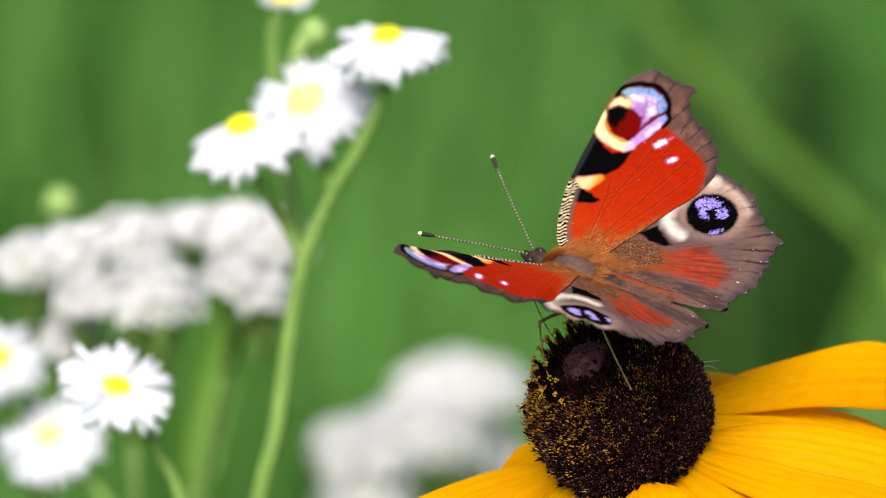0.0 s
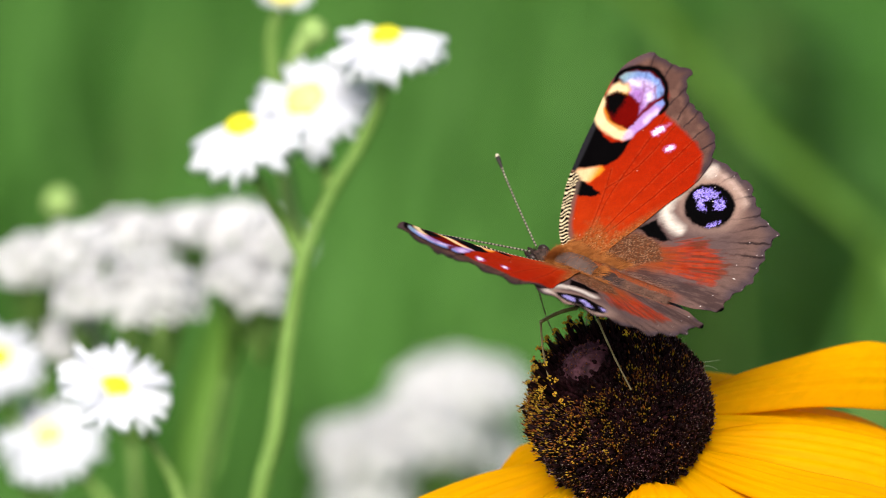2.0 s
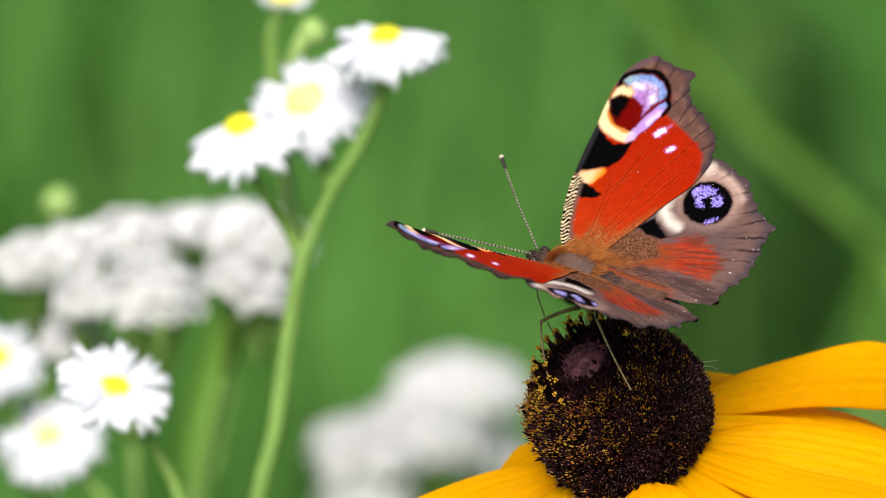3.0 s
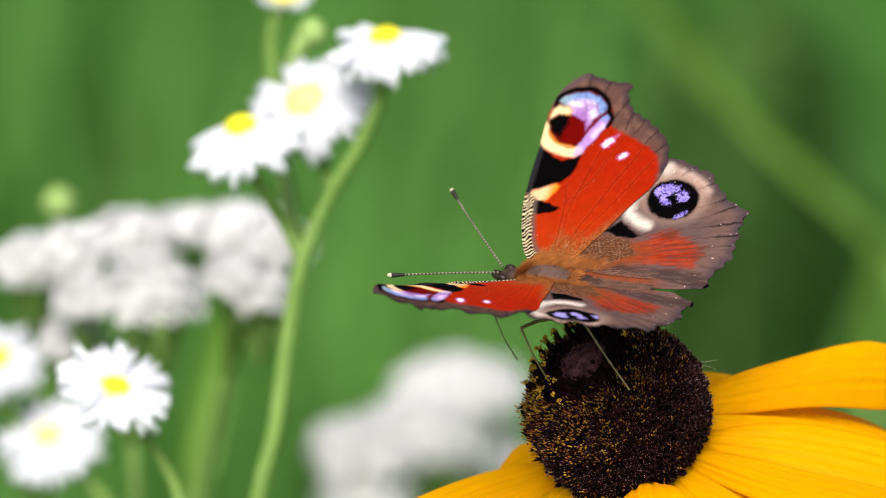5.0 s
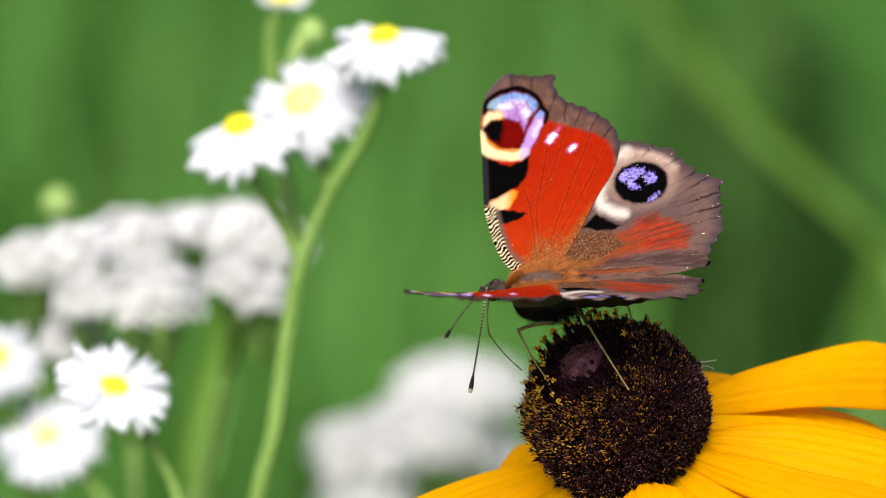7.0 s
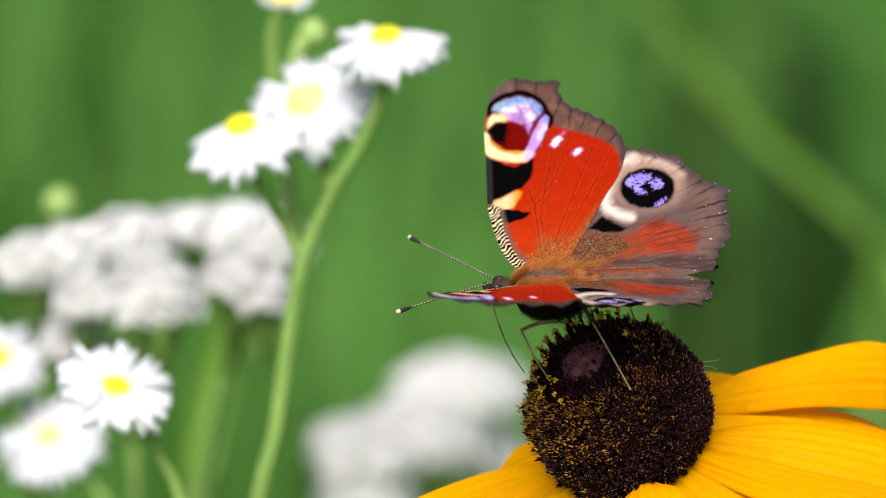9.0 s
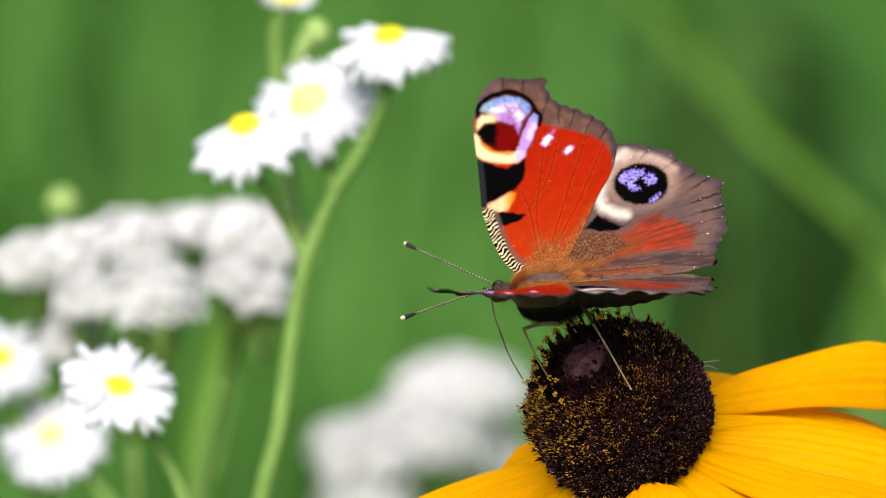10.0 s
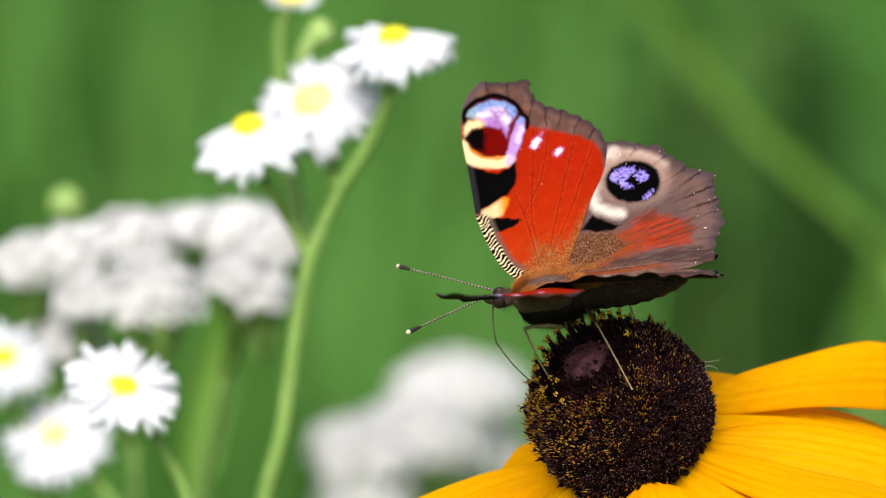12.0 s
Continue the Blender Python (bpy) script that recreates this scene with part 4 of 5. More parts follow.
# rings of upright open florets round the bud dome
for deg, count in ((23.5, 20), (28.5, 24), (33.5, 26)):
    for k in range(count):
        ph = (k + r_f.normal(0, 0.16)) * 2 * math.pi / count + deg
        if math.cos(ph - math.pi * 0.62) < r_f.uniform(-0.75, 0.35):
            continue
        base, up = seat(math.radians(deg + r_f.normal(0, 1.0)), ph, -0.8, 0.9, 0.1)
        ob = new("floret", floret_mesh["open", int(r_f.integers(0, 6))])
        ob.parent = cone
        ob.matrix_local = stand(base, up, ph)
for k, pl in rest.items():
    if pl.v:
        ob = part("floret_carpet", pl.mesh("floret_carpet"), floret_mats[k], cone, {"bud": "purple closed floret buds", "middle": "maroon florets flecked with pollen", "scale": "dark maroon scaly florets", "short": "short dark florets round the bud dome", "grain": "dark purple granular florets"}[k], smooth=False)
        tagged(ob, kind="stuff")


def ray_petal(length, width, lift0, droop, twist, seed, spread_=1.9):
    """A long petal in mm: starts at the cone's rim along x, lifts by lift0 degrees, droops along its length; grooved and arched."""
    r = np.random.default_rng(seed)
    nu, nv = 44, 22
    top, x, z, ang = [], 0.0, 0.0, math.radians(lift0)
    ph = r.uniform(0, 6.28, 4)
    for i in range(nu + 1):
        t = i / nu
        wide = width * min(1.0, (0.34 + 0.66 * math.sin(min(1, t * spread_) * 1.5708))) * (1 - max(0, (t - 0.72) / 0.28) ** 2.4 * 0.82)
        tw = math.radians(twist) * t
        for j in range(nv + 1):
            s = j / nv * 2 - 1
            groove = -0.55 * math.exp(-((abs(s) - 0.33) / 0.08) ** 2) - 0.30 * math.exp(-((s) / 0.07) ** 2) - 0.25 * math.exp(-((abs(s) - 0.68) / 0.07) ** 2)
            arch = -0.11 * width * s * s
            wave = 0.35 * math.sin(6 * t + ph[0] + 1.3 * s) * abs(s) + 0.05 * math.sin(s * 22 + ph[1]) * min(1, t * 3) + 0.25 * math.sin(11 * t + ph[2]) * s
            yy, zz = s * wide / 2, groove * min(1, 0.55 + t * 2) + arch + wave
            yy, zz = yy * math.cos(tw) - zz * math.sin(tw), yy * math.sin(tw) + zz * math.cos(tw)
            tip_cut = -0.9 * abs(s) ** 2 * (t > 0.9) * (t - 0.9) * 10
            top.append(Vector((x + tip_cut - zz * math.sin(ang), yy, z + zz * math.cos(ang))))
        step = length / nu
        x += step * math.cos(ang)
        z += step * math.sin(ang)
        ang -= math.radians(droop) / nu * (0.5 + t)
    k = len(top)
    low = [v - Vector((0, 0, 0.22)) for v in top]
    faces_ = []
    row = nv + 1
    for i in range(nu):
        for j in range(nv):
            a, b, c, d = i * row + j, (i + 1) * row + j, (i + 1) * row + j + 1, i * row + j + 1
            faces_ += [(a, b, c, d), (d + k, c + k, b + k, a + k)]
    for i in range(nu):
        faces_ += [(i * row, i * row + k, (i + 1) * row + k, (i + 1) * row), ((i + 1) * row + nv, (i + 1) * row + nv + k, i * row + nv + k, i * row + nv)]
    for j in range(nv):
        faces_ += [(j + 1, j + 1 + k, j + k, j), (nu * row + j, nu * row + j + k, nu * row + j + 1 + k, nu * row + j + 1)]
    return mesh_from("ray_petal", [v * MM for v in top + low], faces_)


# azimuth round the axis, lift at the root, droop, length, width, twist
PETALS = (
    (0.9, -22.3, 22.6, 38.6, 12.7, 31.6, -7.4, 0.81), (-12.8, -30.6, 23.6, 37.3, 13.9, -14.3, -9.0, 1.81), (-32.9, -9.9, 34.1, 39.1, 10.9, -4.6, -9.0, 1.71),
    (-54.1, -3.0, -20, 42, 9.2, -21.5, -7.4, 1.23), (-72, 0, 46, 36, 12.5, -6, -7.9, 1.9), (-96.7, 46, 140, 34.4, 12.6, -32, -6.4, 2.0), (-128, -10, 40, 34, 12.5, 4, -7.2, 1.9), (-158, 0, 30, 35, 12.5, 6, -6.8, 1.9),
    (175.6, 13.2, 41.4, 44.5, 13.2, 6.4, -8.3, 1.76), (151, -24, 10, 14, 9.0, 4, -7.4, 1.9), (126, -56, 30, 28, 12.0, 0, -7.2, 1.9), (95, -60, 30, 28, 12.0, 0, -7.2, 1.9),
    (62, -58, 30, 30, 12.0, 0, -7.2, 1.9), (24, -40, 34, 26, 11.0, 0, -7.6, 1.9),
)
for i, (az, l0, dr, ln, wd, tw, h0, sp) in enumerate(PETALS):
    ob = part("ray_petal", ray_petal(ln, wd, l0, dr, tw, 40 + i, sp), M_PETAL, coneflower)
    ob.matrix_local = HEAD_L @ pose(0, 0, 0, 0, 0, az) @ Matrix.Translation(Vector((10.4, 0, h0 + 2.4)) * MM)
# loose spider silk on the cone's flank
for strand in (((0.03574, 0.002, 0.5818), (0.03686, 0.002, 0.58264), (0.03816, 0.002, 0.58281), (0.03961, 0.002, 0.58306)), ((0.03619, 0.001, 0.58142), (0.03731, 0.001, 0.58242), (0.03861, 0.001, 0.58226), (0.03926, 0.001, 0.58184))):
    part("silk_thread", tube("silk_thread", bend([Vector(q) - FOOT for q in strand], 6), spread(0.05 * MM, 0.02 * MM, 19), 5), M_SILK, coneflower, "fine pale silk thread")
neck = HEAD_L @ Vector((0, 0, -7 * MM))
part("stem", tube("stem", bend([neck, neck - AXIS * 0.03 + Vector((0, 0, -0.02)), neck * 0.45 + Vector((0.01, 0.03, 0)), (0, 0, -0.01)], 8), spread(0.0022, 0.0034, 25), 10), M_STEM, coneflower, "hairy green flower stem")
bm = bmesh.new()
bmesh.ops.create_cone(bm, cap_ends=True, segments=20, radius1=0.0025, radius2=0.0075, depth=0.004)
calyx = part("calyx", bm, M_STEM, coneflower, "green calyx under the cone")
calyx.matrix_local = HEAD_L @ Matrix.Translation((0, 0, -0.0095))


# ------------------------------------------------------------ daisies
def strap(length, width, seed):
    """A narrow white ray in mm along x."""
    r = np.random.default_rng(seed)
    v, f = [], []
    n = 7
    lift, sag = r.uniform(0.0, 0.25), r.uniform(0.05, 0.4)
    for i in range(n):
        t = i / (n - 1)
        w_ = width * (0.55 + 0.45 * math.sin(min(1, t * 1.6) * 1.57)) * (1 - max(0, (t - 0.8) / 0.2) ** 2 * 0.6)
        z = length * (lift * t - sag * t * t)
        for s, dz in ((-1, 0), (0, 0.12), (1, 0)):
            v.append(Vector((length * t, s * w_ / 2, z + dz)) * MM)
    for i in range(n - 1):
        for j in range(2):
            a = i * 3 + j
            f.append((a, a + 3, a + 4, a + 1))
    k = len(v)
    v += [q - Vector((0, 0, 0.10 * MM)) for q in v]
    f += [tuple(reversed([i + k for i in q])) for q in f]
    edge_ = [i * 3 for i in range(n)] + [(n - 1) * 3 + 1] + [i * 3 + 2 for i in range(n - 1, -1, -1)] + [1]
    for a, b in zip(edge_, edge_[1:] + edge_[:1]):
        f.append((b, a, a + k, b + k))
    return mesh_from("petal", v, f)


STRAPS = [strap(1.0, 0.16, s) for s in range(5)]


def dome(name, r0, h, seed, mat_, parent, label):
    bm_ = bmesh.new()
    bmesh.ops.create_uvsphere(bm_, u_segments=28, v_segments=16, radius=1.0)
    for v in bm_.verts:
        k = 1 + 0.06 * noise.noise(v.co * 9 + Vector((seed, 0, 0)))
        v.co = Vector((v.co.x * r0 * k, v.co.y * r0 * k, max(v.co.z, -0.4) * h * k)) * MM
    return part(name, bm_, mat_, parent, label)


def daisy_head(plant, origin, centre, facing, radius, disc, seed, rays=46, hang=2, disc_mat=None):
    m = Matrix.Translation(Vector(centre) - Vector(origin)) @ frame_from(facing, (1, 0.2, 0))
    d = dome("flower_head", disc, disc * 0.55, seed, disc_mat or M_DISC, plant, "white daisy head with a yellow disc")
    d.matrix_local = m
    r = np.random.default_rng(seed)
    for layer in range(2):
        for k in range(rays // 2):
            a = (k + 0.5 * layer + r.normal(0, 0.12)) * 2 * math.pi / (rays // 2)
            s = (radius - disc * 0.7) * r.uniform(0.86, 1.06)
            ob = new("petal", STRAPS[int(r.integers(0, 5))])
            if not ob.data.materials:
                ob.data.materials.append(M_WHITE)
                ob.data.shade_smooth()
            ob.parent = d
            ob.matrix_local = pose(0, 0, 0, 0, r.normal(hang, 5), math.degrees(a)) @ Matrix.Translation(Vector((disc * 0.7, 0, -0.15 * layer)) * MM) @ Matrix.Diagonal((s, s * 1.05, s, 1))
    bm_ = bmesh.new()
    bmesh.ops.create_cone(bm_, cap_ends=True, segments=14, radius1=0.9 * MM, radius2=disc * 0.9 * MM, depth=1.8 * MM)
    c = part("calyx", bm_, M_STEM, d)
    c.matrix_local = Matrix.Translation((0, 0, -1.6 * MM))
    return d


def stalk(plant, origin, pts_, r0, r1, mat_=None, label=""):
    o = Vector(origin)
    line = bend([Vector(q) - o for q in pts_], 8)
    return part("stem", tube("stem", line, spread(r0 * MM, r1 * MM, len(line)), 10), mat_ or M_STEM, plant, label)


def bud(plant, origin, centre, size, seed):
    d = dome("bud", size, size * 1.1, seed, M_BUD, plant, "round green flower bud")
    d.location = Vector(centre) - Vector(origin)
    return d


TALL = Vector((-0.0291, 0.0764, 0.5376))
TALL.z = 0.0
daisy_tall = thing("daisy_plant", TALL, "branched daisy plant with three open white flowers and green buds", "daisy", "daisy plants")
daisy_head(daisy_tall, TALL, (-0.0088, 0.0955, 0.6087), (-0.070, -0.100, 1.000), 9.7, 2.7, 61, 46, 19)
daisy_head(daisy_tall, TALL, (-0.0216, 0.1008, 0.5974), (-0.350, -0.550, 0.800), 10.7, 3.4, 62, 62, 11, M_DISC_OVEREXPOSED)
daisy_head(daisy_tall, TALL, (-0.0312, 0.0861, 0.5968), (-0.180, -0.200, 0.950), 10.1, 2.6, 63, 46, 25)
daisy_head(daisy_tall, TALL, (-0.0253, 0.1245, 0.6088), (0.000, -0.153, 0.973), 4.6, 2.8, 64, 30)
bud(daisy_tall, TALL, (-0.0206, 0.1170, 0.6041), 2.4, 3)
stalk(daisy_tall, TALL, [TALL, (-0.0297, 0.0751, 0.5324), (-0.0260, 0.0796, 0.5495), (-0.0238, 0.0838, 0.5649), (-0.0215, 0.0867, 0.5759), (-0.0176, 0.0910, 0.5842), (-0.0127, 0.0931, 0.5921), (-0.0095, 0.0931, 0.5998), (-0.0087, 0.0951, 0.6073)], 1.5, 0.95)
stalk(daisy_tall, TALL, [(-0.0219, 0.0865, 0.5749), (-0.0246, 0.0879, 0.5802), (-0.0276, 0.0853, 0.5859), (-0.0298, 0.0855, 0.5908), (-0.0313, 0.0868, 0.5954)], 0.9, 0.6)
stalk(daisy_tall, TALL, [(-0.0219, 0.0953, 0.5732), (-0.0242, 0.1060, 0.5782), (-0.0257, 0.1161, 0.5849), (-0.0271, 0.1213, 0.5967), (-0.0273, 0.1229, 0.6029), (-0.0255, 0.1243, 0.6081)], 1.35, 1.1)
stalk(daisy_tall, TALL, [(-0.0177, 0.0959, 0.5831), (-0.0186, 0.0993, 0.5882), (-0.0203, 0.0998, 0.5936), (-0.0214, 0.1015, 0.5964)], 0.9, 0.7)
stalk(daisy_tall, TALL, [(-0.0257, 0.1165, 0.5867), (-0.0243, 0.1172, 0.5968), (-0.0225, 0.1165, 0.6021), (-0.0209, 0.1171, 0.6042)], 1.1, 1.9, M_BUD)

LOW = Vector((-0.0463, 0.0591, 0.5384))
LOW.z = 0.0
daisy_low = thing("daisy_plant", LOW, "low daisy plant with three open white flowers beside the yarrow", "daisy", "daisy plants")
daisy_head(daisy_low, LOW, (-0.0501, 0.0640, 0.5605), (0.200, -0.480, 0.850), 9.3, 2.8, 65, 46, -6)
daisy_head(daisy_low, LOW, (-0.0658, 0.1464, 0.5284), (-0.200, -0.569, 0.774), 9.8, 2.7, 66, 46, 6, M_DISC_OVEREXPOSED)
daisy_head(daisy_low, LOW, (-0.0745, 0.1500, 0.5408), (0.150, -0.550, 0.800), 8.6, 2.6, 67, 44, 4)
stalk(daisy_low, LOW, [LOW, (-0.0396, 0.0636, 0.5361), (-0.0413, 0.0659, 0.5445), (-0.0455, 0.0668, 0.5520), (-0.0497, 0.0666, 0.5588)], 1.2, 0.7)
stalk(daisy_low, LOW, [LOW, (-0.0514, 0.1418, 0.5112), (-0.0562, 0.1436, 0.5176), (-0.0618, 0.1452, 0.5235), (-0.0654, 0.1462, 0.5274)], 1.3, 0.8)

stalk(daisy_low, LOW, [LOW, (-0.0640, 0.1470, 0.4900), (-0.0700, 0.1490, 0.5200), (-0.0738, 0.1500, 0.5395)], 1.2, 0.8)

BUDDY = Vector((-0.0681, 0.1659, 0.5045))
BUDDY.z = 0.0
daisy_bud = thing("daisy_bud", BUDDY, "single round green daisy bud on a thin stem", "flower bud")
bud(daisy_bud, BUDDY, (-0.0656, 0.1807, 0.5595), 2.8, 5)
stalk(daisy_bud, BUDDY, [BUDDY, (-0.0676, 0.1662, 0.5055), (-0.0683, 0.1722, 0.5279), (-0.0670, 0.1767, 0.5447), (-0.0660, 0.1795, 0.5550), (-0.0657, 0.1804, 0.5584)], 1.2, 0.8)


# ------------------------------------------------------------ yarrow
def floret_ring(r):
    """A small cream floret, five rounded petals round a tiny centre, in mm."""
    p_ = Pile()
    for k in range(5):
        a = k * 1.2566 + r.normal(0, 0.1)
        c, s = math.cos(a), math.sin(a)
        z = r.uniform(0.0, 0.4)
        q = [(0.25, 0, 0.1), (0.9, -0.62, z), (1.65, -0.45, z + 0.1), (1.8, 0, z + 0.05), (1.65, 0.45, z + 0.1), (0.9, 0.62, z), (0.9, 0, -0.25)]
        p_.add([Vector((x * c - y * s, x * s + y * c, z_)) for x, y, z_ in q], [(0, 1, 2), (0, 2, 3), (0, 3, 4), (0, 4, 5), (6, 2, 1), (6, 3, 2), (6, 4, 3), (6, 5, 4)])
    return p_


FLORETS = [floret_ring(np.random.default_rng(s)) for s in range(6)]


def umbel(plant, origin, centre, rx, ry, rz, count, seed):
    """A domed cluster of florets with short green stalks below."""
    r = np.random.default_rng(seed)
    p_, q_ = Pile(), Pile()
    c = Vector(centre) - Vector(origin)
    foot = c - Vector((0, 0, rz * 2.3 * MM))
    count = int(count * 1.7)
    for i in range(count):
        t = math.acos(1 - 1.12 * (i + 0.5) / count)
        a = i * 2.4 + r.normal(0, 0.2)
        n = Vector((math.sin(t) * math.cos(a), math.sin(t) * math.sin(a), math.cos(t)))
        at = c + Vector((n.x * rx, n.y * ry, n.z * rz)) * MM * r.uniform(0.70, 1.08)
        m = Matrix.Translation(at) @ frame_from(n + Vector((0, 0, 0.6)) + Vector(r.normal(0, 0.25, 3)), (1, 0.3, 0))
        f_ = FLORETS[int(r.integers(0, 6))]
        p_.add([m @ (v * MM) for v in map(Vector, f_.v)], f_.f)
        if i % 7 == 0:
            v, f = tube_rings([foot, foot.lerp(at, 0.5) + Vector((0, 0, -rz * 0.3 * MM)), at], [0.45 * MM, 0.3 * MM, 0.22 * MM], 5)
            q_.add(v, f)
    head_ = part("blossom", p_.mesh("blossom"), M_CREAM, plant, "flat-topped cluster of white florets", smooth=False)
    part("stalk_tuft", q_.mesh("stalk_tuft"), M_STEM, head_)
    return foot + Vector(origin)


def yarrow(place, label, clusters, fork, seed):
    o = Vector(place)
    plant = thing("yarrow_plant", o, label, "yarrow", "yarrow plants")
    fork = Vector(fork)
    stalk(plant, o, [o, o.lerp(fork, 0.5) + Vector((0.008, 0.004, 0)), fork], 1.3, 0.9)
    for i, (c, rx, ry, rz, count) in enumerate(clusters):
        foot = umbel(plant, o, c, rx, ry, rz, count, seed + i)
        stalk(plant, o, [fork, fork.lerp(foot, 0.5) + Vector((0, 0, 0.006)), foot], 1.3, 0.7)
    return plant


def below(p, dx=0.0, dy=0.0):
    return (p[0] + dx, p[1] + dy, 0.0)


yarrow(below((-0.0502, 0.1573, 0.5109)), "white yarrow with broad blossom heads on green stems",
       (((-0.0699, 0.1729, 0.5499), 6.5, 6, 6, 70), ((-0.0615, 0.1639, 0.5548), 6.5, 6, 5.5, 60), ((-0.0599, 0.1523, 0.5501), 5, 5, 5, 45), ((-0.0482, 0.1473, 0.5510), 8.2, 8, 8, 110), ((-0.0531, 0.1790, 0.5532), 8, 7, 5.5, 80), ((-0.0427, 0.1843, 0.5538), 7, 6, 3.8, 60), ((-0.0626, 0.1600, 0.5402), 5, 5, 5, 45)),
       (-0.0524, 0.1560, 0.5253), 100)
yarrow((-0.1772, 0.1620, 0.0), "white yarrow head on a slender pale green stem",
       (((-0.0346, 0.1745, 0.5559), 9, 7, 5, 90), ((-0.0285, 0.1641, 0.5557), 6, 6, 6.5, 70), ((-0.0351, 0.1580, 0.5520), 5.5, 5, 5, 50), ((-0.0303, 0.1572, 0.5492), 4.5, 4.5, 5, 45)),
       (-0.0363, 0.1618, 0.5355), 130)
yarrow(below((-0.0027, 0.3228, 0.4522)), "white yarrow in soft heads low behind the coneflower",
       (((0.0027, 0.3402, 0.4787), 12.5, 10, 8, 140), ((0.0100, 0.3592, 0.4724), 8, 8, 7, 80), ((-0.0049, 0.3187, 0.4756), 12, 11, 9, 130), ((-0.0147, 0.3082, 0.4753), 11, 10, 8.5, 110), ((0.0075, 0.3465, 0.4636), 9, 9, 8, 80), ((-0.0147, 0.3059, 0.4668), 9, 9, 8, 80)),
       (-0.0027, 0.3199, 0.4415), 150)


# ------------------------------------------------------------ soft greenery behind
def leaf_mesh(length, width, seed):
    r = np.random.default_rng(seed)
    v, f = [], []
    n = 9
    sag = r.uniform(0.1, 0.5)
    for i in range(n):
        t = i / (n - 1)
        w_ = width * math.sin(math.pi * min(1, t * 0.9 + 0.08)) ** 0.8
        for s, dz in ((-1, 0.12), (0, 0), (1, 0.12)):
            v.append(Vector((length * t, s * w_ / 2, length * (0.25 * t - sag * t * t) + dz * w_)))
    for i in range(n - 1):
        for j in range(2):
            a = i * 3 + j
            f.append((a, a + 3, a + 4, a + 1))
    k = len(v)
    v += [q - Vector((0, 0, 0.0006)) for q in v]
    f += [tuple(reversed([i + k for i in q])) for q in f]
    return mesh_from("leaf", v, f)


LEAVES = [leaf_mesh(1.0, 0.34, s) for s in range(4)]


def leafy_plant(place, height, leaf, count, mat_, label, seed, start=0.5):
    r = np.random.default_rng(seed)
    leaf, count = leaf * 0.55, count * 3
    o = Vector(place)
    plant = thing("meadow_herb", o, label, "plant", "meadow herbs")
    part("stem", tube("stem", bend([(0, 0, -0.01), (r.normal(0, 0.01), r.normal(0, 0.01), height * 0.5), (r.normal(0, 0.02), r.normal(0, 0.02), height)], 8), spread(0.003, 0.0012, 17), 8), M_STEM, plant)
    for i in range(count):
        t = start + (1 - start) * (i + r.random()) / count
        ob = new("leaf", LEAVES[int(r.integers(0, 4))])
        ob.parent = plant
        s = leaf * r.uniform(0.7, 1.2)
        ob.matrix_local = Matrix.Translation((0, 0, height * t)) @ pose(0, 0, 0, r.normal(0, 12), r.normal(-25, 22), i * 137.5 + r.normal(0, 15)) @ Matrix.Diagonal((s, s, s, 1))
        if not ob.data.materials:
            ob.data.materials.append(None)
        ob.material_slots[0].link = "OBJECT"
        ob.material_slots[0].material = mat_
    return plant


HERBS = (
    ((0.138, 1.62, 0.2558), 0.060, 13, M_LEAF_DARK, "dark green leafy herb in the meadow"),
    ((0.167, 1.75, 0.2134), 0.060, 8, M_LEAF_DARK, "dark green leafy herb in the meadow"),
    ((0.1571, 1.7, 0.201), 0.065, 14, M_LEAF_DARK, "dark green leafy herb in the meadow"),
    ((0.1057, 1.6, 0.2209), 0.060, 13, M_LEAF_DARK, "dark green leafy herb in the meadow"),
    ((-0.1542, 1.7, 0.2107), 0.055, 7, M_LEAF_DARK, "dark green leafy herb in the meadow"),
    ((0.0896, 1.6, 0.2489), 0.055, 14, M_LEAF_DARK, "dark green leafy herb in the meadow"),
    ((0.0634, 1.4639, 0.2678), 0.060, 8, M_LEAF_DARK, "dark green leafy herb in the meadow"),
    ((0.1020, 1.4900, 0.2600), 0.065, 10, M_LEAF_DARK, "dark green leafy herb in the meadow"),
    ((0.1521, 1.6343, 0.1311), 0.09, 5, M_LEAF_DARK, "dark green leafy herb in the meadow"),
    ((0.1730, 1.6403, 0.1535), 0.09, 4, M_LEAF_DARK, "dark green leafy herb in the meadow"),
    ((0.1174, 1.5862, 0.1446), 0.085, 5, M_LEAF_DARK, "dark green leafy herb in the meadow"),
    ((-0.0509, 1.5697, 0.0831), 0.060, 10, M_LEAF_DARK, "dark green leafy herb in the meadow"),
)
for i, (c, leaf, n_leaf, mt, lab) in enumerate(HERBS):
    leafy_plant((c[0], c[1], 0.0), c[2] + 0.02, leaf, n_leaf, mt, lab, 200 + i)

